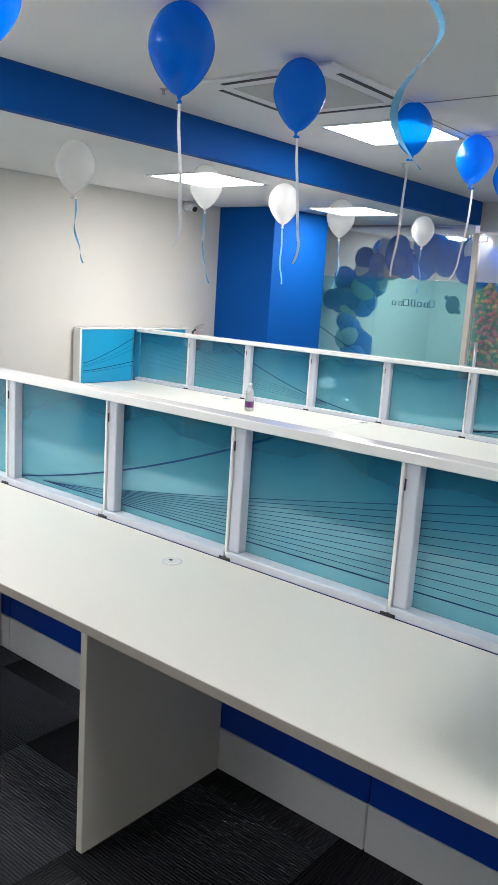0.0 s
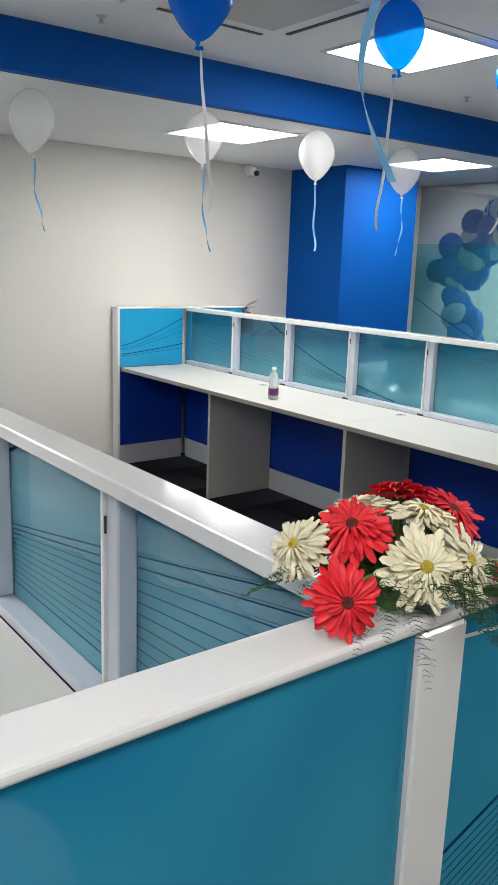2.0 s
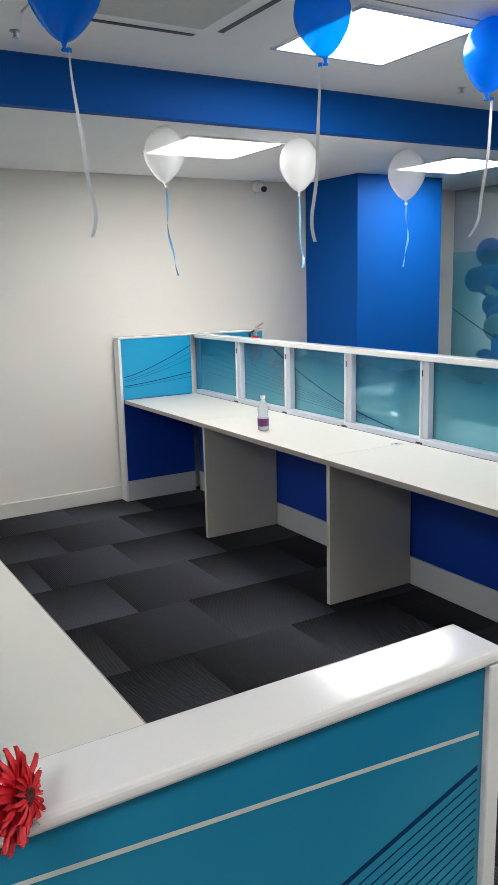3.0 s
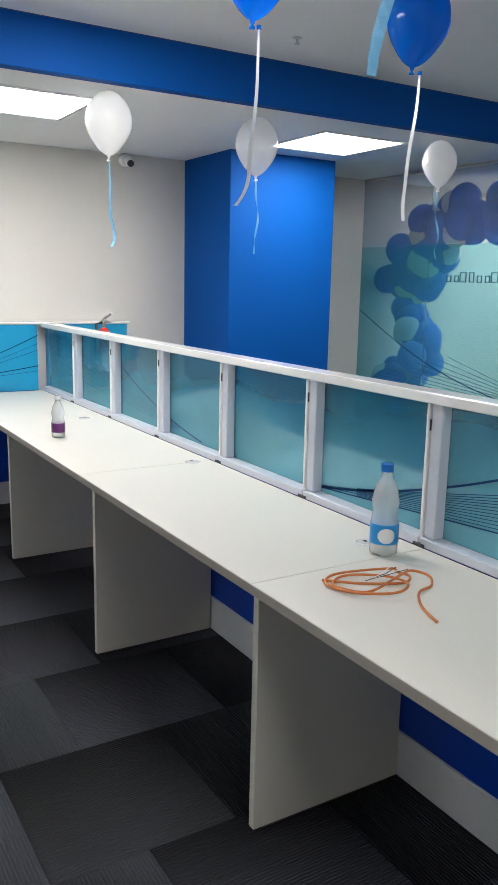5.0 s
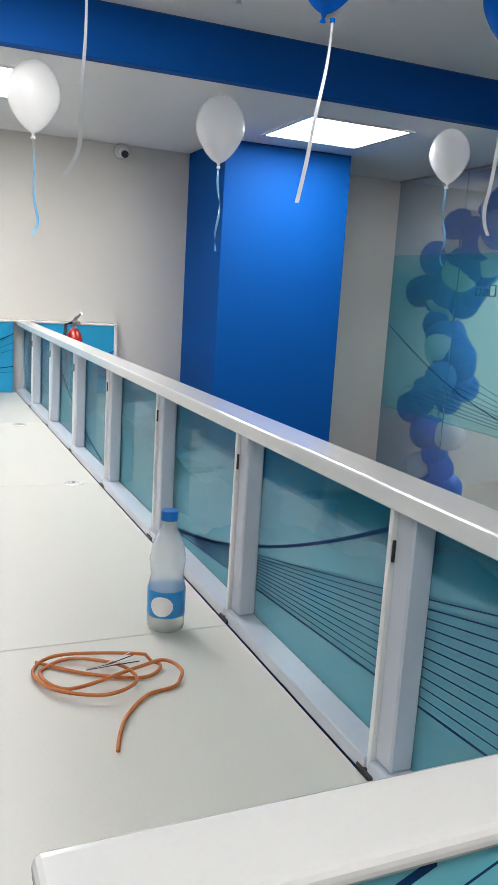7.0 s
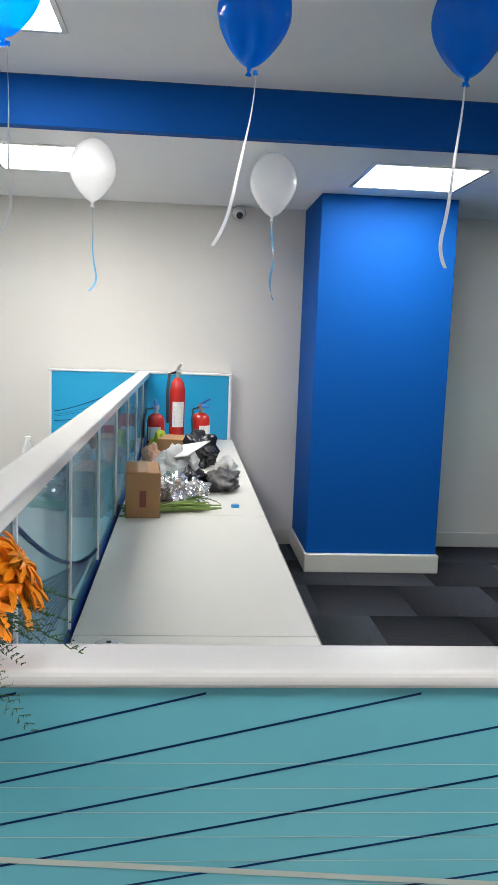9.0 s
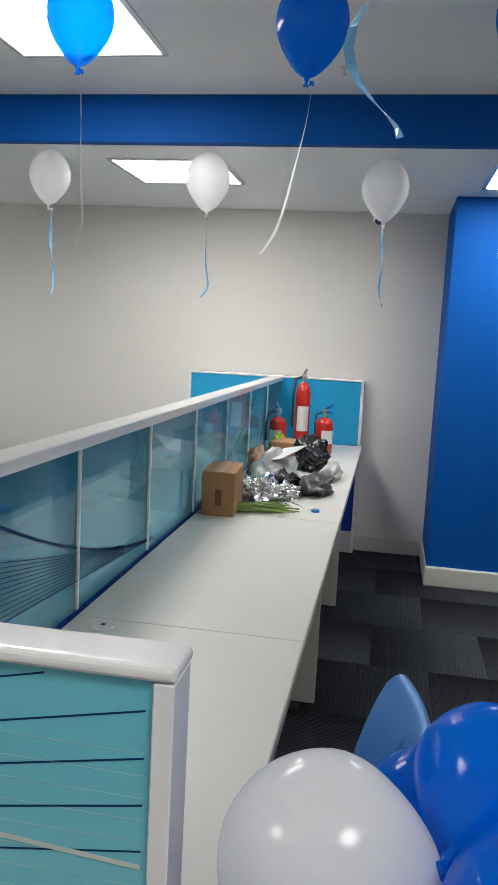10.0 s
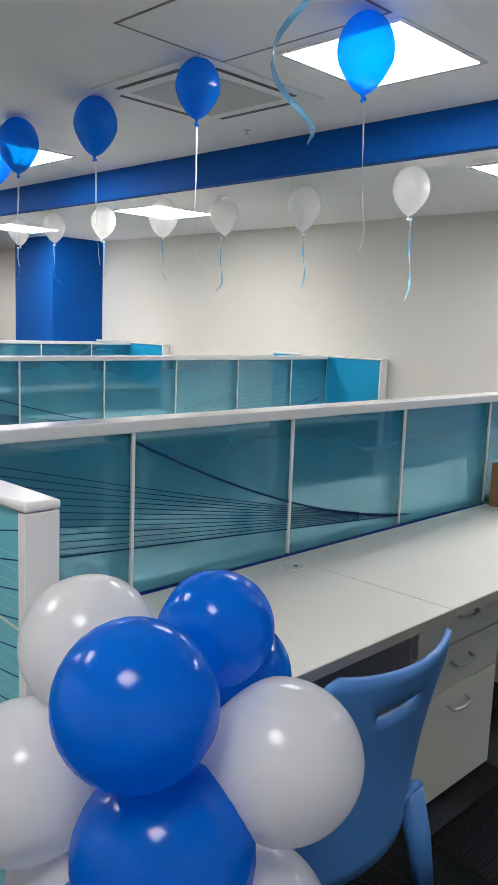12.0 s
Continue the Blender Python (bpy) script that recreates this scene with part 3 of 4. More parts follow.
for x, y, w, drop, sway in ((-2.05, 1.95, 0.2, 0.35, (0.02, 0)), (-1.866, 2.545, 0.215, 0.40, (0.03, 0.02)), (-1.887, 3.225, 0.205, 0.42, (0.02, 0.06)), (-1.83, 4.01, 0.178, 0.46, (-0.02, -0.03)),
                            (-1.865, 4.805, 0.195, 0.42, (-0.05, 0.0)), (-1.923, 5.469, 0.207, 0.42, (0.04, -0.10)), (-1.895, 6.056, 0.21, 0.44, (-0.02, -0.05))):
    ceiling_balloon(x, y, HIGH, True, w, drop, 0.005, sway)
for x, y, w, drop, curl in ((-3.33, 3.285, 0.205, 0.24, 0.016), (-3.20, 4.121, 0.19, 0.30, 0.012), (-3.20, 4.874, 0.20, 0.27, 0.008), (-3.27, 5.665, 0.21, 0.26, 0.014), (-3.20, 6.805, 0.19, 0.27, 0.016),
                            (-3.36, 2.53, 0.19, 0.26, 0.014), (-3.21, 2.10, 0.2, 0.2, 0.006), (-2.96, 1.42, 0.185, 0.2, 0.01), (-2.96, 0.72, 0.18, 0.22, 0.01), (-2.90, 0.15, 0.18, 0.22, 0.01)):
    ceiling_balloon(min(x, -3.20), y, LOW, False, w, drop, curl, (0.0, 0.02))


def hanging_ribbon(x, y, length, turns, amp):
    t = thing("hanging_ribbon", "pale blue satin ribbon curling down from the ceiling", "ribbon", "hanging ribbons", pose(x, y, HIGH))
    pts = []
    for i in range(49):
        s = i / 48
        pts.append((amp * math.sin(turns * 6.28 * s) * (0.3 + s), amp * math.cos(turns * 6.28 * s) * (0.3 + s), -0.001 - length * s))
    part("band", ribbon(pts, 0.012, turns * 5.0), RIBBON_BLUE, t)
    part("tape", box(-0.012, 0.012, -0.012, 0.012, -0.0015, -0.0003), RIBBON_WHITE, t, "clear tape tab")
    return t


for x, y, ln, turns in ((-0.52, 1.69, 0.69, 3.0), (-0.505, 2.60, 0.80, 2.0), (-0.43, 4.10, 0.78, 1.6), (-0.525, 5.705, 0.775, 4.0)):
    hanging_ribbon(x, y, ln, turns, 0.026)


def bunch(name, label, balls, group, pole_at, pole_top):
    """A balloon column: latex balls tied round an upright pole on a base."""
    t = thing(name, label, "balloon column", group)
    x, y = pole_at
    part("pole", tube([(x, y, 0.02), (x, y, pole_top)], 0.011, 10), METAL, t)
    part("base", lathe([(0.12, 0.0), (0.12, 0.012), (0.03, 0.02), (0.014, 0.03)], 24), RUBBER, t).location = (x, y, 0)
    for bx, by, bz, r, blue in balls:
        c = Vector((bx, by, bz))
        bm, neck = balloon_body(2 * r, 2.1 * r, 32)
        inward = (Vector((x, y, bz - 0.02)) - c)
        inward = inward.normalized() if inward.length > 0.02 else Vector((0, 0, -1))
        q = Vector((0, 0, -1)).rotation_difference(inward)
        bm.transform(Matrix.Translation(c) @ q.to_matrix().to_4x4() @ Matrix.Translation((0, 0, 1.02 * r)))
        part("balloon", bm, BLUE_RUBBER if blue else WHITE_RUBBER, t, "blue latex ball" if blue else "white latex ball", True)
    return t


balls = [(-0.122, 5.895, 0.966, 0.088, True), (-0.263, 5.861, 1.000, 0.069, True), (-0.286, 5.954, 0.866, 0.092, False), (-0.182, 5.725, 0.958, 0.087, False), (-0.108, 5.706, 0.80, 0.098, False), (-0.155, 5.905, 0.785, 0.101, True), (-0.335, 5.82, 0.905, 0.077, True), (-0.265, 5.74, 0.845, 0.087, True)]
for k in range(4):
    for i in range(4):
        a = i * math.pi / 2 + k * 0.78 + 0.4
        balls.append((-0.215 + 0.11 * math.cos(a), 5.835 + 0.11 * math.sin(a), 0.66 - 0.165 * k, 0.098, (i + k) % 2 == 0))
bunch("balloon_column", "blue and white latex balloon column beside the desk end", balls, "balloon columns", (-0.215, 5.835), 1.0)
balls = [(-0.058, 1.955, 0.925, 0.085, False)]
for k in range(5):
    for i in range(3):
        a = i * 2.094 + k * 1.05 + 0.2
        balls.append((-0.04 + 0.07 * math.cos(a) * 0.6, 1.97 + 0.09 * math.sin(a), 0.77 - 0.16 * k, 0.075, (i + k) % 2 == 0))
bunch("balloon_column", "white-topped latex balloon column beside the aisle panel", balls, "balloon columns", (-0.04, 1.97), 0.9)

# the arch behind the glass
arch = thing("balloon_arch", "blue and white balloon arch standing in the lobby", "balloon arch")
knots = [(-4.52, 0.12), (-4.50, 0.7), (-4.52, 1.25), (-4.47, 1.62), (-4.28, 1.84), (-3.85, 1.95), (-3.35, 1.92), (-2.9, 1.84), (-2.6, 1.66), (-2.5, 1.35)]
for i in range(150):
    s = i / 149 * (len(knots) - 1)
    k = min(int(s), len(knots) - 2)
    u = s - k
    cx = knots[k][0] * (1 - u) + knots[k + 1][0] * u
    cz = knots[k][1] * (1 - u) + knots[k + 1][1] * u
    r = rng.uniform(0.085, 0.12)
    bm = bmesh.new()
    bmesh.ops.create_uvsphere(bm, u_segments=16, v_segments=10, radius=r, matrix=Matrix.Translation((max(cx + rng.uniform(-0.19, 0.19), WEST + r + 0.01), 7.83 + rng.uniform(-0.10, 0.14), min(max(cz + rng.uniform(-0.14, 0.12), r), 2.07))) @ Matrix.Diagonal((1, 1, 1.08, 1)))
    blue = rng.random() < 0.80
    part("balloon", bm, BLUE_RUBBER if blue else WHITE_RUBBER, arch, smooth=True)
part("arch_frame", tube([(x, 7.88, z if i else 0.0) for i, (x, z) in enumerate(knots)], 0.01, 8), METAL, arch)

RED_PETAL = material("red_petal", (0.76, 0.018, 0.035), 0.5, grain=0.15, grain_scale=90, piece=0.2)
CREAM_PETAL = material("cream_petal", (0.88, 0.83, 0.62), 0.5, grain=0.08, grain_scale=90, piece=0.1)
ORANGE_PETAL = material("orange_petal", (1.0, 0.35, 0.008), 0.45, grain=0.2, grain_scale=70, piece=0.25)
EYE_DARK = material("dark_flower_eye", (0.12, 0.02, 0.015), 0.8, grain=0.4, grain_scale=500, bump=0.8)
EYE_ORANGE = material("orange_flower_eye", (0.62, 0.30, 0.03), 0.8, grain=0.4, grain_scale=500, bump=0.8)
EYE_YELLOW = material("yellow_flower_eye", (0.55, 0.42, 0.04), 0.8, grain=0.4, grain_scale=500, bump=0.8)
FERN = material("fern_green", (0.055, 0.125, 0.03), 0.6, grain=0.4, grain_scale=60, piece=0.2)
STEM = material("stem_green", (0.20, 0.30, 0.07), 0.5, grain=0.3, grain_scale=50)

garland = thing("flower_garland", "hanging red and orange flower garland in the lobby", "garland", kind="stuff")
bm = bmesh.new()
for i in range(260):
    bmesh.ops.create_icosphere(bm, subdivisions=1, radius=rng.uniform(0.016, 0.032), matrix=Matrix.Translation((rng.uniform(-3.75, -3.15), 9.3 + rng.uniform(-0.04, 0.04), rng.uniform(0.4, 1.75))))
part("blooms", bm, RED_PETAL, garland, "small red blooms")
bm = bmesh.new()
for i in range(170):
    bmesh.ops.create_icosphere(bm, subdivisions=1, radius=rng.uniform(0.014, 0.026), matrix=Matrix.Translation((rng.uniform(-3.75, -3.15), 9.3 + rng.uniform(-0.05, 0.03), rng.uniform(0.4, 1.75))))
part("blooms", bm, ORANGE_PETAL, garland, "small orange blooms")
part("backing", box(-3.78, -3.12, 9.33, 9.36, 0.0, 1.8), FERN, garland, "green backing net")


# ---- flowers on the partitions ----
def gerbera(parent, at, normal, r, petal, eye, drng):
    bm = bmesh.new()
    for layer, (n, rr, lift, wd) in enumerate(((26, r, 0.10, 0.105), (26, r * 0.88, 0.30, 0.10), (20, r * 0.58, 0.5, 0.085))):
        for i in range(n):
            a = 6.283 * (i + drng.uniform(-0.25, 0.25)) / n + layer * 0.2
            ln = rr * drng.uniform(0.78, 1.07)
            w = ln * wd * drng.uniform(0.85, 1.15)
            droop = drng.uniform(-0.26, 0.14)
            rows = []
            for s, ww in ((0.12, 0.35), (0.4, 0.8), (0.75, 1.0), (0.94, 0.75), (1.0, 0.3)):
                rad = ln * s
                h = lift * r * s * (1.2 - s) + droop * ln * s * s + layer * 0.004
                c, sn = math.cos(a), math.sin(a)
                tx, ty = -sn * w * ww, c * w * ww
                rows.append([bm.verts.new((c * rad - tx, sn * rad - ty, h + 0.0025)), bm.verts.new((c * rad, sn * rad, h)), bm.verts.new((c * rad + tx, sn * rad + ty, h + 0.0025))])
            for q0, q1 in zip(rows, rows[1:]):
                bm.faces.new((q0[0], q0[1], q1[1], q1[0]))
                bm.faces.new((q0[1], q0[2], q1[2], q1[1]))
    m = Matrix.Translation(at) @ Vector(normal).to_track_quat("Z", "Y").to_matrix().to_4x4()
    bm.transform(m)
    f = part("flower", bm, petal, parent, smooth=True)
    bm = lathe([(0.001, 0.004), (r * 0.17, 0.007), (r * 0.19, 0.012), (r * 0.13, 0.016), (r * 0.05, 0.013)], 16)
    bm.transform(m)
    part("eye", bm, eye, f, smooth=True)
    bm = tube([m @ Vector((0, 0, 0.002)), m @ Vector((0, 0, -0.05))], [r * 0.2, 0.003], 8)
    part("calyx", bm, FERN, f, "green calyx")


def fern(parent, root, direction, length, drng):
    bm = bmesh.new()
    d = Vector(direction).normalized()
    side = d.cross(Vector((0, 0, 1))).normalized()
    n = 30
    for i in range(n):
        s = (i + 1) / n
        p = Vector(root) + d * length * s + Vector((0, 0, -0.35 * length * s * s))
        for sg in (-1, 1):
            ln = length * 0.30 * (1.1 - s) * drng.uniform(0.7, 1.2)
            q = p + (side * sg + d * 0.8 + Vector((0, 0, drng.uniform(-0.4, 0.4)))).normalized() * ln
            w = Vector((0, 0, 0.0006)) + d * 0.0004
            bm.faces.new([bm.verts.new(p - w), bm.verts.new(q), bm.verts.new(p + w)])
            for f in (0.25, 0.45, 0.65, 0.85):
                b = p.lerp(q, f)
                e = b + (d * drng.uniform(0.1, 0.8) + side * sg * drng.uniform(-0.5, 0.6) + Vector((0, 0, drng.uniform(-0.8, 0.8)))) * ln * 0.42
                bm.faces.new([bm.verts.new(b - w), bm.verts.new(e), bm.verts.new(b + w)])
    part("fern_frond", bm, FERN, parent, "feathery green frond")
    return parent


def bouquet(label, base, heads, fern_n, seed, size, spread=0.88):
    drng = random.Random(seed)
    t = thing("flower_arrangement", label, "flowers", "partition bouquets")
    bx, by, bz = base
    part("foam_base", box(bx - 0.03, bx + 0.025, by - 0.035, by + 0.035, bz, bz + 0.03, 0.008, 2), FERN, t, "dark green floral foam")
    for dx, dy, dz, nx, ny, nz, r, petal, eye in heads:
        at = Vector((bx + spread * dx, by + spread * dy, bz + spread * dz))
        gerbera(t, at, (nx, ny, nz), r * size, petal, eye, drng)
        foot = Vector((bx, by, bz + 0.03))
        part("stem", tube([foot, foot.lerp(at, 0.6) + Vector((0, 0, 0.01)), at - Vector((nx, ny, nz)).normalized() * 0.02], 0.0028, 6), STEM, t)
    for i in range(fern_n):
        a = 6.283 * i / fern_n + drng.uniform(-0.2, 0.2)
        fern(t, (bx, by, bz + 0.03 + drng.uniform(0, 0.02)), (math.cos(a), math.sin(a), drng.uniform(-0.05, 0.3)), drng.uniform(0.11, 0.17), drng)
    return t


R, C, O, ED, EYW = RED_PETAL, CREAM_PETAL, ORANGE_PETAL, EYE_DARK, EYE_YELLOW
bouquet("red and cream gerbera bouquet with fern on the partition cap", (-0.215, 2.375, TOP + 0.003),
        ((0.045, -0.015, 0.055, 0.75, -0.35, 0.45, 0.047, C, EYW), (0.050, 0.045, 0.050, 0.75, 0.15, 0.5, 0.047, C, EYW), (-0.02, 0.105, 0.075, 0.5, 0.1, 0.8, 0.050, R, ED),
         (0.035, -0.120, 0.040, 0.85, -0.45, 0.25, 0.040, R, ED), (0.068, 0.105, 0.010, 0.75, 0.65, 0.15, 0.038, R, ED), (0.055, 0.185, 0.022, 0.6, 0.75, 0.25, 0.036, R, ED),
         (-0.02, -0.055, 0.085, 0.2, -0.5, 0.8, 0.045, R, ED), (-0.05, -0.02, 0.090, -0.2, -0.2, 0.9, 0.045, C, EYW), (-0.05, -0.105, 0.065, 0.0, -0.8, 0.6, 0.040, C, EYW),
         (-0.06, 0.06, 0.095, -0.3, 0.3, 0.9, 0.045, R, ED), (0.0, 0.03, 0.09, 0.2, 0.1, 0.95, 0.042, C, EYW)), 30, 3, 0.94, 0.90)
bouquet("orange gerbera bouquet with fern on the partition cap", (-0.195, 5.072, TOP - 0.016),
        ((0.060, 0.020, 0.030, 0.85, 0.05, 0.35, 0.050, O, EYE_ORANGE), (0.055, -0.070, 0.035, 0.85, -0.3, 0.4, 0.050, O, EYE_ORANGE), (0.0, 0.035, 0.075, 0.3, 0.2, 0.9, 0.050, O, EYE_ORANGE),
         (-0.035, 0.095, 0.060, -0.1, 0.8, 0.6, 0.048, O, EYE_ORANGE), (-0.03, -0.015, 0.090, -0.2, 0.0, 0.95, 0.050, O, EYE_ORANGE), (0.0, -0.105, 0.070, 0.1, -0.7, 0.7, 0.048, O, EYE_ORANGE), (0.07, -0.15, 0.01, 0.7, -0.6, 0.3, 0.045, O, EYE_ORANGE), (0.02, 0.075, 0.05, 0.5, 0.7, 0.5, 0.047, O, EYE_ORANGE), (0.03, -0.02, 0.07, 0.6, -0.1, 0.8, 0.047, O, EYE_ORANGE)), 34, 7, 1.0, 0.92)


# ---- small fixtures ----
def air_conditioner(x0, x1, y0, y1):
    t = thing("air_conditioner", "white square ceiling cassette air conditioner", "air conditioner")
    z = HIGH
    part("panel", box(x0, x1, y0, y1, z - 0.012, z - 0.0005, 0.005, 2), CEILING_PAINT, t)
    GR = material("grey_grille", (0.55, 0.55, 0.53), 0.6, grain=0.1)
    m = 0.13
    part("grille", box(x0 + m, x1 - m, y0 + m, y1 - m, z - 0.0145, z - 0.012, 0.001, 1), GR, t, "grey intake grille")
    for a in ((x0 + 0.045, x0 + 0.068, y0 + m, y1 - m), (x1 - 0.068, x1 - 0.045, y0 + m, y1 - m), (x0 + m, x1 - m, y0 + 0.045, y0 + 0.068), (x0 + m, x1 - m, y1 - 0.068, y1 - 0.045)):
        part("air_slot", box(a[0], a[1], a[2], a[3], z - 0.0145, z - 0.0122), RUBBER, t, "dark air outlet slot")
    return t


air_conditioner(-2.55, -1.80, 3.30, 4.05)
t = thing("ceiling_hatch", "flush white access hatch in the ceiling", "hatch")
bm = bmesh.new()
for a in ((-1.92, -1.40, 4.045, 4.055), (-1.92, -1.40, 4.845, 4.855), (-1.925, -1.915, 4.045, 4.855), (-1.405, -1.395, 4.045, 4.855)):
    bm_box(bm, a[0], a[1], a[2], a[3], HIGH - 0.002, HIGH - 0.0004)
part("gap", bm, material("shadow_gap", (0.25, 0.25, 0.24), 0.9), t, "thin grey joint")
part("lid", box(-1.912, -1.408, 4.058, 4.842, HIGH - 0.003, HIGH - 0.0006, 0.001, 1), CEILING_PAINT, t)
t = thing("security_camera", "small white dome security camera on the wall", "security camera", at=pose(WEST, 5.605, 2.15, 0, 90, 0))
part("mount", lathe([(0.045, 0.0), (0.045, 0.02), (0.038, 0.035), (0.034, 0.06)], 20), FRAME_WHITE, t, smooth=True)
bm = bmesh.new()
bmesh.ops.create_uvsphere(bm, u_segments=18, v_segments=12, radius=0.036, matrix=Matrix.Translation((0.012, 0, 0.068)))
eyeball = part("eyeball", bm, FRAME_WHITE, t, smooth=True)
part("lens", tube([(0.022, 0, 0.085), (0.03, 0, 0.108)], 0.021, 14), RUBBER, eyeball, "black lens")
for x, y in ((-2.77, 3.34), (-2.7, 5.5)):
    t = thing("sprinkler", "small metal ceiling sprinkler head", "sprinkler", "sprinklers", pose(x, y, HIGH))
    part("rose", lathe([(0.02, -0.0005), (0.02, -0.003), (0.007, -0.005), (0.006, -0.022)], 16), METAL, t)
    part("deflector", lathe([(0.012, -0.026), (0.013, -0.024), (0.003, -0.022)], 12), METAL, t)
t = thing("downlight", "round recessed ceiling downlight, lit", "ceiling light", at=pose(-2.27, 6.40, HIGH))
part("trim_ring", lathe([(0.085, -0.0005), (0.085, -0.006), (0.07, -0.008), (0.066, -0.004)], 28), FRAME_WHITE, t)
part("lens", lathe([(0.063, -0.009), (0.05, -0.010)], 28), LAMP_GLOW, t, "glowing lens")

DZ = 0.711


def grommet(x, y, z=DZ):
    t = thing("cable_grommet", "white round plastic cable grommet in the desk", "grommet", "cable grommets", pose(x, y, z))
    part("rim", lathe([(0.029, 0.0), (0.029, 0.0015), (0.026, 0.003), (0.022, 0.0026)], 22), FRAME_WHITE, t, smooth=True)
    part("slot", box(-0.012, 0.0, -0.005, 0.005, 0.0031, 0.0038), RUBBER, t, "dark cable slot")


for x, y in ((-1.475, 2.21), (-2.475, 4.915), (-1.224, 5.15), (-3.60, 4.88), (-3.3, 2.2), (-1.385, 4.89)):
    grommet(x, y, 0.693 if y < 3 else DZ)


def bottle(name, label, x, y, h, r, cap, band, lid_colour):
    t = thing(name, label, "bottle", at=pose(x, y, DZ))
    prof = [(r * 0.7, 0.0), (r * 0.98, 0.006), (r, 0.02), (r, h * 0.36), (r * 0.86, h * 0.47), (r * 0.97, h * 0.60), (r * 0.80, h * 0.74), (r * 0.42, h * 0.86), (r * 0.38, h * 0.92)]
    part("bottle_body", lathe(prof, 24), CLEAR, t, "clear plastic body", True)
    part("water", lathe([(r * 0.66, 0.003), (r * 0.93, 0.008), (r * 0.95, 0.02), (r * 0.95, h * 0.13)], 24), WATER, t, "a little water left", True)
    part("label_band", lathe([(r * 1.012, h * 0.14), (r * 1.015, h * 0.145), (r * 1.015, h * 0.355), (r * 1.012, h * 0.36)], 24), band, t, "printed wrap label", True)
    part("lid", lathe([(r * 0.44, h * 0.92), (r * 0.45, h * 0.925), (r * 0.45, h * 0.995), (r * 0.40, h)], 20), cap, t, lid_colour)
    return t


BLUE_CAP = material("blue_plastic", (0.01, 0.16, 0.55), 0.35)
LABEL_BLUE = material("light_blue_label", (0.015, 0.26, 0.62), 0.3)
PURPLE = material("purple_label", (0.11, 0.02, 0.13), 0.35)
b = bottle("water_bottle", "clear plastic water bottle with blue cap and label", -1.296, 4.872, 0.241, 0.037, BLUE_CAP, LABEL_BLUE, "blue screw cap")
bm = bmesh.new()
for k in range(8):
    a0, a1 = -1.15 + k * 0.15, -1.15 + (k + 1) * 0.15
    hgt = lambda a: 0.020 * math.sqrt(max(0.02, 1 - ((a + 0.55) / 0.62) ** 2))
    q = 0.0381
    bm.faces.new([bm.verts.new((q * math.cos(a0), q * math.sin(a0), 0.058 - hgt(a0))), bm.verts.new((q * math.cos(a1), q * math.sin(a1), 0.058 - hgt(a1))), bm.verts.new((q * math.cos(a1), q * math.sin(a1), 0.058 + hgt(a1))), bm.verts.new((q * math.cos(a0), q * math.sin(a0), 0.058 + hgt(a0)))])
part("label_mark", bm, FRAME_WHITE, b, "white oval on the label")
bottle("drink_bottle", "small clear bottle with purple label on the desk", -3.166, 4.606, 0.185, 0.030, FRAME_WHITE, PURPLE, "white screw cap")

CABLE = material("orange_cable_sheath", (0.55, 0.17, 0.04), 0.45, grain=0.1)
t = thing("cable", "coiled orange cable with bare wire ends", "cable")
pts = [(-1.165, 4.625), (-1.10, 4.70), (-1.06, 4.79), (-1.10, 4.83), (-1.14, 4.77), (-1.17, 4.66), (-1.13, 4.615), (-1.05, 4.635), (-1.0, 4.71), (-1.03, 4.77), (-1.10, 4.755), (-1.155, 4.68), (-1.12, 4.625), (-1.04, 4.66), (-1.075, 4.78), (-1.09, 4.835), (-1.05, 4.855), (-1.015, 4.83), (-1.0, 4.78), (-0.95, 4.735), (-0.90, 4.71), (-0.853, 4.695)]
dense = []
for i in range(len(pts) - 1):
    p0, p1, p2, p3 = (Vector(pts[max(0, min(len(pts) - 1, i + k))]) for k in (-1, 0, 1, 2))
    for j in range(6):
        s = j / 6
        v = 0.5 * ((2 * p1) + (p2 - p0) * s + (2 * p0 - 5 * p1 + 4 * p2 - p3) * s * s + (3 * p1 - p0 - 3 * p2 + p3) * s ** 3)
        dense.append((v.x - 0.043, v.y - 0.015, DZ + 0.0042 + 0.012 * abs(math.sin(0.09 * len(dense))) * (1 if 20 < len(dense) < 100 else 0)))
sheath = part("sheath", tube(dense, 0.0032, 8), CABLE, t, smooth=True)
for k in range(4):
    part("wire", tube([(-1.14, 4.685, DZ + 0.012), (-1.12 + 0.015 * k, 4.715, DZ + 0.03 + 0.006 * k), (-1.14 + 0.02 * k, 4.76, DZ + 0.035 + 0.004 * k)], 0.0009, 5), RUBBER if k % 2 else RIBBON_WHITE, sheath)

t = thing("wall_controller", "white handheld controller with grey display on the desk", "controller", at=pose(-0.476, 4.565, DZ, 0, 0, 88))
part("case", box(-0.031, 0.031, -0.062, 0.062, 0.0, 0.019, 0.005, 2), FRAME_WHITE, t)
part("display", box(-0.024, 0.024, 0.008, 0.05, 0.0192, 0.0204), material("grey_display", (0.16, 0.20, 0.22), 0.15), t, "grey display")
for x in (0.004, 0.018):
    part("button", lathe([(0.0065, 0.0192), (0.0065, 0.021), (0.005, 0.0218)], 14), material("button_grey", (0.6, 0.6, 0.6), 0.4), t).location = (x, -0.008, 0)
part("legend", box(-0.024, -0.006, -0.014, -0.004, 0.0192, 0.0198), material("brown_legend", (0.35, 0.2, 0.16), 0.5), t)
t = thing("wire_offcut", "short black and white wire offcut on the desk", "wire")
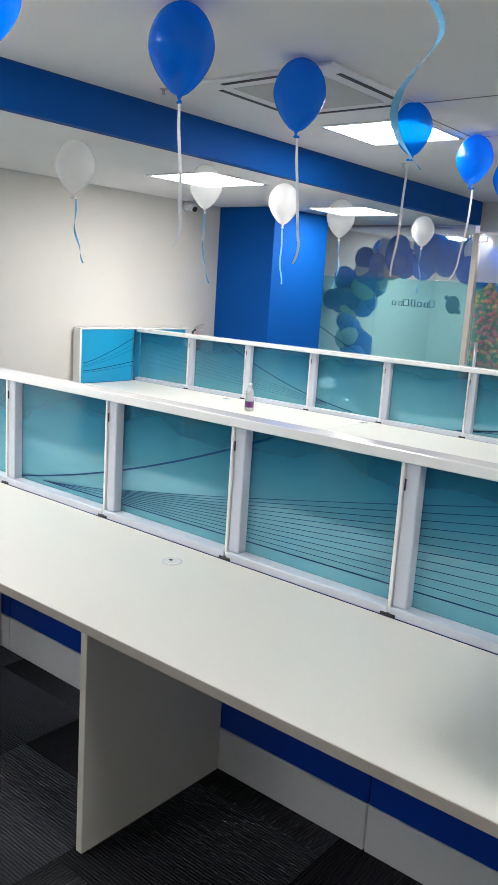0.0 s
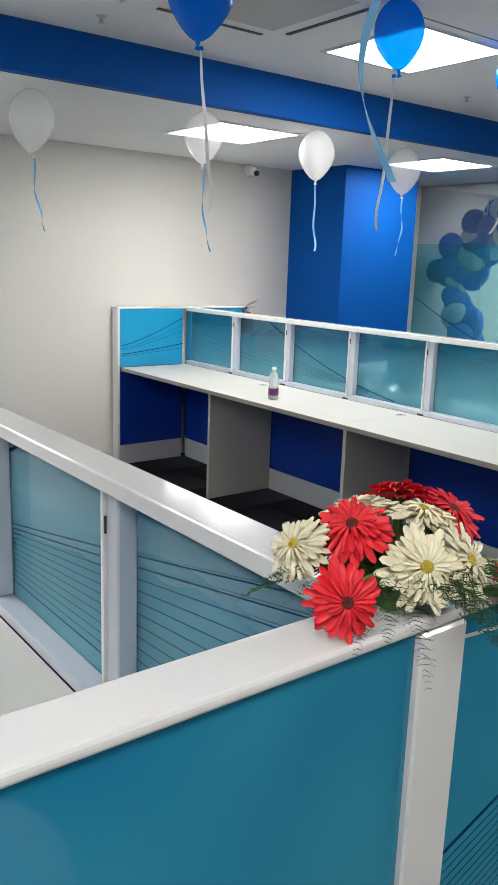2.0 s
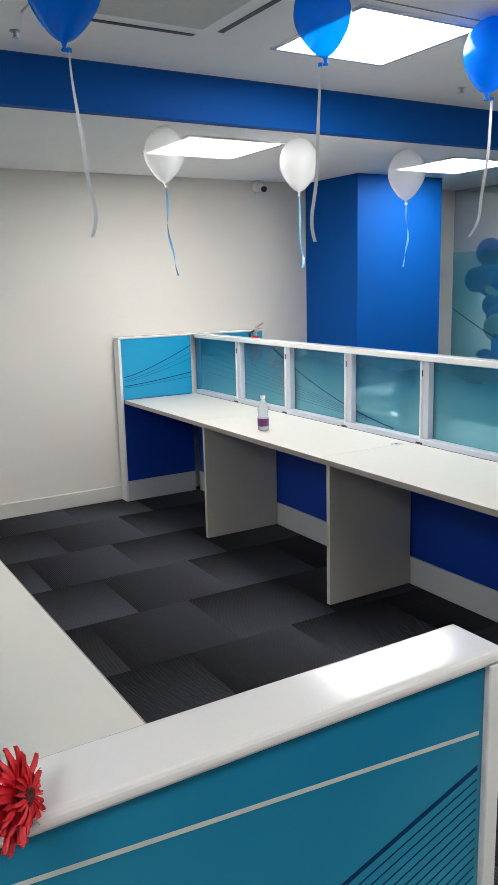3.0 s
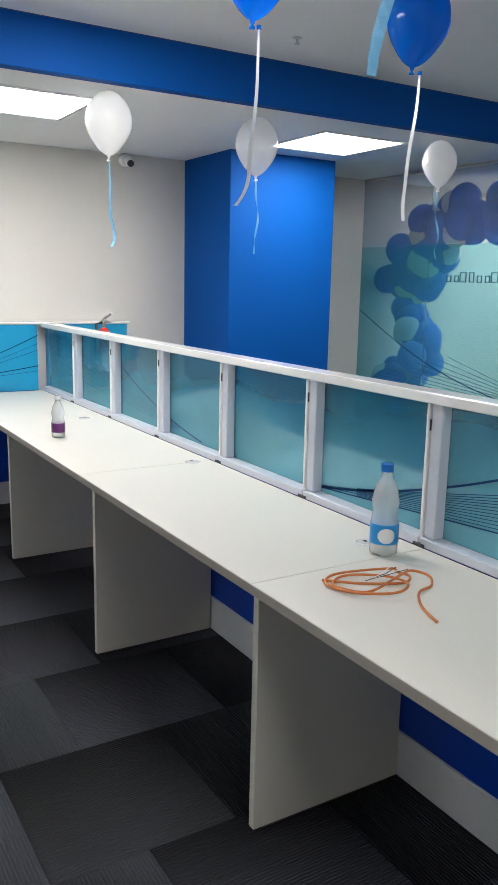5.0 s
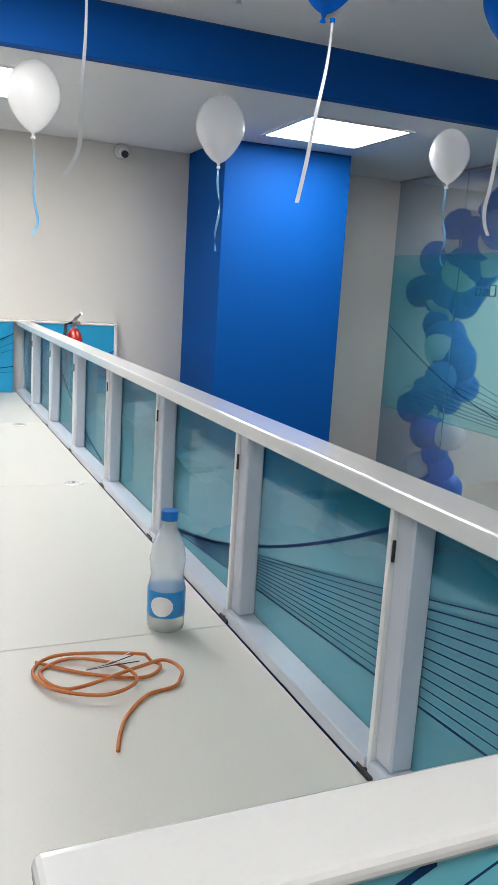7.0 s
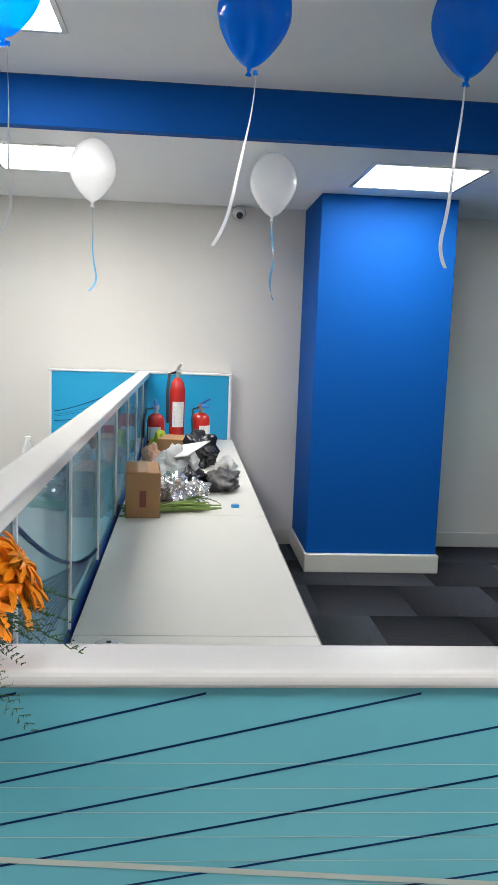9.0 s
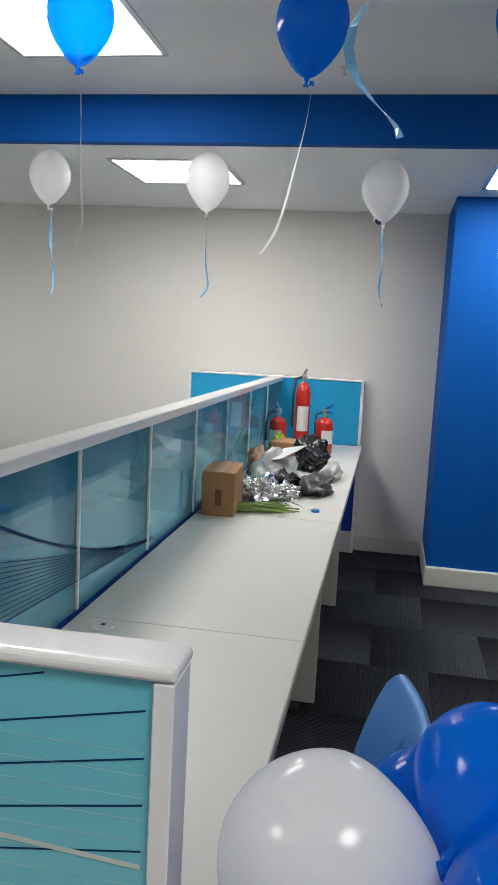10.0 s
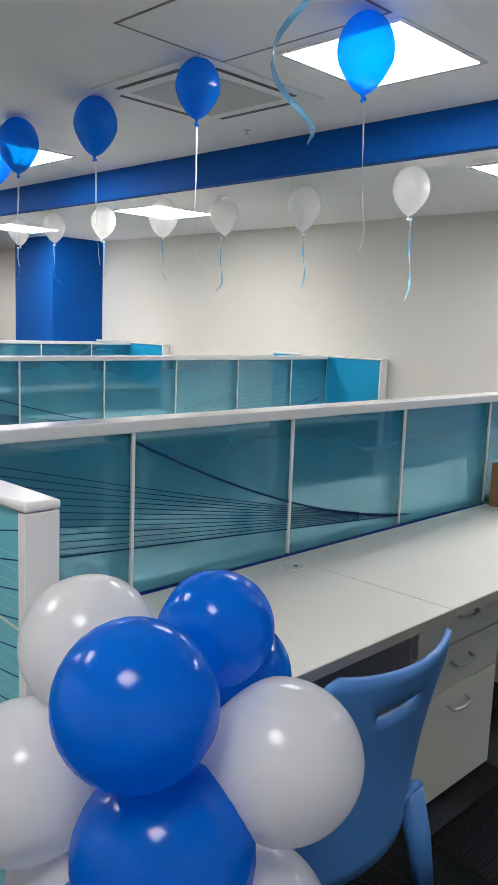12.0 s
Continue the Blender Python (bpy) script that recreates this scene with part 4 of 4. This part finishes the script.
part("strand", tube([(-0.41, 4.64, DZ + 0.002), (-0.435, 4.665, DZ + 0.012), (-0.42, 4.695, DZ + 0.004), (-0.39, 4.685, DZ + 0.003)], 0.0013, 6), RUBBER, t)
part("plug", box(-0.395, -0.377, 4.675, 4.695, DZ, DZ + 0.012, 0.002, 1), RUBBER, t, "black connector")

# ---- clutter on the desk by the wall ----
RED_CAN = material("red_enamel", (0.50, 0.018, 0.012), 0.25, grain=0.05, coat=0.4)
LABEL_WHITE = material("paper_label", (0.7, 0.7, 0.7), 0.6, grain=0.1)


def extinguisher(x, y, h, r, rot, label, tall):
    t = thing("fire_extinguisher", label, "fire extinguisher", "fire extinguishers", pose(x, y, DZ, 0, 0, rot))
    s = h * 0.72
    part("cylinder", lathe([(r * 0.9, 0.0), (r, 0.012), (r, s * 0.82), (r * 0.85, s * 0.92), (r * 0.45, s * 0.99), (r * 0.28, s)], 24), RED_CAN, t, smooth=True)
    bm = bmesh.new()
    for k in range(8):
        a0, a1 = -0.8 + k * 0.2, -0.6 + k * 0.2
        bm.faces.new([bm.verts.new((1.012 * r * math.cos(a), 1.012 * r * math.sin(a), z)) for a, z in ((a0, s * 0.3), (a1, s * 0.3), (a1, s * 0.66), (a0, s * 0.66))])
    lab = part("label", bm, LABEL_WHITE, t, "white instruction label")
    bm = bmesh.new()
    for k in range(4):
        z = s * (0.36 + 0.07 * k)
        bm.faces.new([bm.verts.new((1.02 * r * math.cos(a), 1.02 * r * math.sin(a), zz)) for a, zz in ((-0.5, z), (0.5, z), (0.5, z + 0.008), (-0.5, z + 0.008))])
    part("print_bar", bm, PRINT_NAVY, lab, "dark printed bars")
    head = part("valve", lathe([(r * 0.26, s), (r * 0.26, s + 0.02), (r * 0.36, s + 0.024), (r * 0.36, s + 0.045), (r * 0.2, s + 0.05)], 14), METAL, t, "metal valve")
    grip = METAL if tall else BLUE_CAP
    part("lever", tube([(-0.01, 0, s + 0.045), (0.03, 0, s + 0.062), (0.075, 0.01, s + 0.085)], [0.008, 0.009, 0.006], 8), grip, head)
    part("carry_handle", tube([(-0.01, 0, s + 0.03), (0.035, 0, s + 0.036), (0.07, 0.008, s + 0.034)], [0.008, 0.008, 0.006], 8), grip, head)
    part("hose", tube([(0, -r * 0.3, s + 0.03), (0, -r * 1.1, s + 0.02), (0.01, -r * 1.35, s * 0.8), (0.015, -r * 1.3, s * 0.5), (0.02, -r * 1.25, s * 0.35)], 0.009 if tall else 0.006, 8), RUBBER, t, "black rubber hose", True)
    return t


extinguisher(-4.28, 5.25, 0.57, 0.045, 10, "tall red carbon dioxide extinguisher on the desk", True)
extinguisher(-4.08, 5.135, 0.30, 0.05, -10, "small red extinguisher with blue lever on the desk", False)
extinguisher(-4.22, 5.39, 0.30, 0.052, 35, "small red extinguisher with black-blue lever on the desk", False)
CARTON = material("brown_cardboard", (0.36, 0.19, 0.085), 0.8, grain=0.1, grain_scale=150, blotch=0.1)
t = thing("cardboard_box", "closed brown cardboard carton with parcel tape", "box", at=pose(-2.53, 5.147, DZ, 0, 0, 4))
part("carton", box(-0.13, 0.13, -0.062, 0.062, 0.0, 0.165, 0.003, 1), CARTON, t)
part("tape", box(-0.131, 0.1315, -0.018, 0.018, 0.1655, 0.1665), material("parcel_tape", (0.40, 0.22, 0.10), 0.25), t, "glossy brown tape")
part("stamp", box(0.1305, 0.1315, -0.012, 0.012, 0.04, 0.10), material("stamp_ink", (0.20, 0.06, 0.04), 0.7), t, "dark red printed mark")
t = thing("cardboard_box", "small brown carton behind the plastic bags", "box", at=pose(-3.72, 5.25, DZ, 0, 0, -12))
part("carton", box(-0.10, 0.10, -0.07, 0.07, 0.0, 0.13, 0.003, 1), CARTON, t)


def crumple(name, label, category, x, y, sx, sy, sz, mat, seed, sharp=1.0):
    bm = bmesh.new()
    bmesh.ops.create_icosphere(bm, subdivisions=4, radius=1.0)
    o = Vector((seed * 7.3, seed * 3.1, seed * 1.7))
    for v in bm.verts:
        n = noise.noise(v.co * 1.6 + o) * 0.45 + abs(noise.noise(v.co * 3.0 + o)) * 0.38 * sharp + abs(noise.noise(v.co * 8.0 + o)) * 0.12 * sharp
        v.co *= 0.8 + n
        v.co = Vector((v.co.x * sx, v.co.y * sy, v.co.z * sz))
        if v.co.z < -sz * 0.55:
            v.co.z = -sz * 0.55
    low = min(v.co.z for v in bm.verts)
    bm.transform(Matrix.Translation((x, y, DZ - low + 0.0005)))
    ob = part(name, bm, mat, smooth=sharp <= 1.0)
    return tagged(ob, label, category, "packing waste on the desk")


BLACK_BAG = material("black_polythene", (0.012, 0.012, 0.018), 0.25, grain=0.2)
WHITE_BAG = material("white_polythene", (0.48, 0.48, 0.47), 0.35, grain=0.1)
GREY_BAG = material("grey_polythene", (0.07, 0.065, 0.065), 0.35, grain=0.2)
FOIL = material("silver_foil_wrap", (0.70, 0.70, 0.70), 0.18, metal=0.85, grain=0.2)
YELLOW_BAG = material("yellow_green_polythene", (0.35, 0.42, 0.02), 0.4, grain=0.1)
PEACH = material("peach_paper", (0.50, 0.28, 0.18), 0.6, grain=0.15)
crumple("plastic_bag", "crumpled white plastic bag on the desk", "bag", -3.12, 5.27, 0.15, 0.11, 0.10, WHITE_BAG, 1)
crumple("plastic_bag", "dark grey crumpled plastic bag on the desk", "bag", -2.98, 5.47, 0.11, 0.075, 0.06, GREY_BAG, 2)
crumple("plastic_bag", "black crumpled plastic bag on the desk", "bag", -3.62, 5.38, 0.13, 0.10, 0.11, BLACK_BAG, 3)
crumple("foil_wrap", "crumpled silver foil wrapping on the desk", "foil", -2.77, 5.255, 0.12, 0.085, 0.06, FOIL, 4, 1.5)
crumple("plastic_bag", "thin white plastic bag on the desk edge", "bag", -3.40, 5.50, 0.16, 0.055, 0.05, WHITE_BAG, 5)
crumple("plastic_bag", "yellow-green plastic bag by the glass", "bag", -3.98, 5.16, 0.08, 0.05, 0.09, YELLOW_BAG, 6)
crumple("wrapping_paper", "crumpled peach wrapping paper on the desk", "paper", -3.36, 5.14, 0.09, 0.05, 0.09, PEACH, 7)
crumple("plastic_bag", "small black crumpled bag on the desk", "bag", -2.97, 5.33, 0.07, 0.06, 0.06, BLACK_BAG, 8)
crumple("foil_wrap", "loose strip of silver foil on the desk", "foil", -2.86, 5.36, 0.06, 0.05, 0.04, FOIL, 9, 1.6)
t = thing("paper_sheet", "folded white paper lying on the bags", "paper", at=pose(-3.10, 5.30, DZ + 0.150, 24, -12, 35))
part("sheet", box(-0.11, 0.11, -0.07, 0.07, -0.002, 0.002, 0.0008, 1), LABEL_WHITE, t)
t = thing("cut_flower_bundle", "bundle of cut green flower stems on the desk", "stems")
for i in range(26):
    a = rng.uniform(-0.5, 0.5) + 0.15
    cx, cy, ln = -2.52 + rng.uniform(-0.03, 0.03), 5.25 + rng.uniform(-0.045, 0.045), rng.uniform(0.09, 0.18)
    z = DZ + 0.004 + 0.022 * rng.random()
    d = Vector((-math.cos(a + 1.0), math.sin(a + 1.0), 0))
    c = Vector((cx, cy, z))
    part("stem", tube([c - d * ln, c + Vector((0, 0, 0.004)), c + d * ln], 0.0033, 5), STEM, t)
for i in range(7):
    tip = Vector((-2.62 + rng.uniform(-0.06, 0.04), 5.33 + rng.uniform(-0.04, 0.06), DZ + 0.022))
    fern(t, tip, (rng.uniform(-1, 0.2), rng.uniform(0.1, 1), 0.15), rng.uniform(0.06, 0.1), rng)
t = thing("bottle_cap", "small blue plastic cap on the desk", "cap", at=pose(-2.62, 5.50, DZ))
part("shell", lathe([(0.016, 0.0), (0.016, 0.010), (0.012, 0.012)], 14), LABEL_BLUE, t)


# ---- chair and drawers ----
CHAIR_BLUE = material("blue_moulded_plastic", (0.08, 0.26, 0.66), 0.38, grain=0.04, grain_scale=300, bump=0.06)


def chair(x, y, rot, label):
    t = thing("chair", label, "chair", at=pose(x, y, 0, 0, 0, rot))
    bm = bmesh.new()
    nu, nv = 20, 18
    grid = {}
    for i in range(nu + 1):
        for j in range(nv + 1):
            u, v = i / nu * 2 - 1, j / nv
            half = 0.195 + 0.022 * math.sin(v * 2.6) - 0.02 * max(0, v - 0.86) / 0.14 * (abs(u) ** 4)
            zz = 0.40 + 0.41 * v + 0.018 * (abs(u) ** 2) * v - 0.05 * max(0, abs(u) - 0.82) * v * 4
            yy = 0.03 + 0.075 * v - 0.055 * u * u - 0.02 * math.sin(v * 3.14)
            grid[i, j] = bm.verts.new((half * u, yy, zz))
    for i in range(nu):
        for j in range(nv):
            if 7 <= i <= 12 and 14 <= j <= 14:
                continue
            bm.faces.new((grid[i, j], grid[i + 1, j], grid[i + 1, j + 1], grid[i, j + 1]))
    bk = part("backrest", bm, CHAIR_BLUE, t, smooth=True)
    s = bk.modifiers.new("thick", "SOLIDIFY")
    s.thickness = 0.012
    bm = bmesh.new()
    grid = {}
    for i in range(15):
        for j in range(13):
            u, v = i / 14 * 2 - 1, j / 12
            grid[i, j] = bm.verts.new((0.205 * u * (1 - 0.08 * v), 0.02 - 0.40 * v, 0.43 + 0.02 * abs(u) ** 3 - 0.02 * math.sin(v * 3.14) - 0.05 * max(0, v - 0.85) * 4 + 0.03 * max(0, 0.15 - v) * 4))
    for i in range(14):
        for j in range(12):
            bm.faces.new((grid[i, j], grid[i + 1, j], grid[i + 1, j + 1], grid[i, j + 1]))
    st = part("seat", bm, CHAIR_BLUE, t, smooth=True)
    s = st.modifiers.new("thick", "SOLIDIFY")
    s.thickness = 0.012
    for sx, sy in ((-1, 1), (1, 1), (-1, -1), (1, -1)):
        y0, y1 = (0.0, 0.075) if sy > 0 else (-0.33, -0.37)
        leg = part("leg", tube([(sx * 0.185, y0, 0.46 if sy > 0 else 0.43), (sx * 0.197, y0 * 0.7 + y1 * 0.3, 0.36), (sx * 0.208, (y0 + y1) / 2, 0.255)], [0.030, 0.026, 0.020], 10), CHAIR_BLUE, t, smooth=True)
        part("leg_tube", tube([(sx * 0.207, (y0 + y1) / 2, 0.265), (sx * 0.225, y1, 0.0)], 0.011, 10), METAL, leg, "grey metal tube", True)
    return t


chair(-0.742, 5.732, 0, "blue moulded plastic chair with a handle slot, at the desk")


def pedestal(x0, x1, y0, y1, top):
    t = thing("drawer_pedestal", "beige three-drawer pedestal with chrome handles under the desk", "drawers")
    part("carcass", box(x0, x1, y0, y1 - 0.02, 0.05, top, 0.002, 1), PANEL_GREY, t)
    part("plinth_base", box(x0 + 0.02, x1 - 0.02, y0 + 0.02, y1 - 0.05, 0.0, 0.05), PANEL_GREY, t)
    cuts = [0.055, 0.375, 0.505, top - 0.003]
    for a, b in zip(cuts, cuts[1:]):
        d = part("drawer", box(x0 + 0.003, x1 - 0.003, y1 - 0.019, y1, a + 0.002, b - 0.002, 0.002, 1), PANEL_GREY, t)
        c, z = (x0 + x1) / 2, b - (0.09 if b > 0.6 else 0.05)
        part("handle", tube([(c - 0.05, y1, z), (c - 0.045, y1 + 0.022, z - 0.006), (c, y1 + 0.026, z - 0.010), (c + 0.045, y1 + 0.022, z - 0.006), (c + 0.05, y1, z)], 0.005, 8), METAL, d, "chrome bow handle", True)
    part("lock", lathe([(0.009, 0.0), (0.009, 0.004), (0.006, 0.005)], 14), METAL, t, "small chrome lock").matrix_basis = pose(x1 - 0.06, y1, top - 0.05, -90, 0, 0)


pedestal(-1.82, -1.37, 5.08, 5.46, 0.685)

# ---- carpet tiles ----
tiles = tagged(new("carpet"), "dark grey ribbed carpet tiles laid in staggered rows", "carpet", "", "structure")
SIZE = 0.5
meshes = []
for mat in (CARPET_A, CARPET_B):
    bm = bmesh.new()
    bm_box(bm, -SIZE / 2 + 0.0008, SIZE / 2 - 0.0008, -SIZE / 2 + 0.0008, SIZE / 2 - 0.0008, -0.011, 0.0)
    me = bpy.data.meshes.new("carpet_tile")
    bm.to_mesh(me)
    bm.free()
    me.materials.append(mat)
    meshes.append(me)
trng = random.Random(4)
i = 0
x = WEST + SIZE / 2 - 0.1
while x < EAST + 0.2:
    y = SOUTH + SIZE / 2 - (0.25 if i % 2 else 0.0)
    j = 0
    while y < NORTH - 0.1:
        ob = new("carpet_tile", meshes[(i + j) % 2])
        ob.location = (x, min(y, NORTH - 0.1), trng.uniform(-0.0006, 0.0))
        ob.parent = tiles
        y += SIZE
        j += 1
    x += SIZE
    i += 1
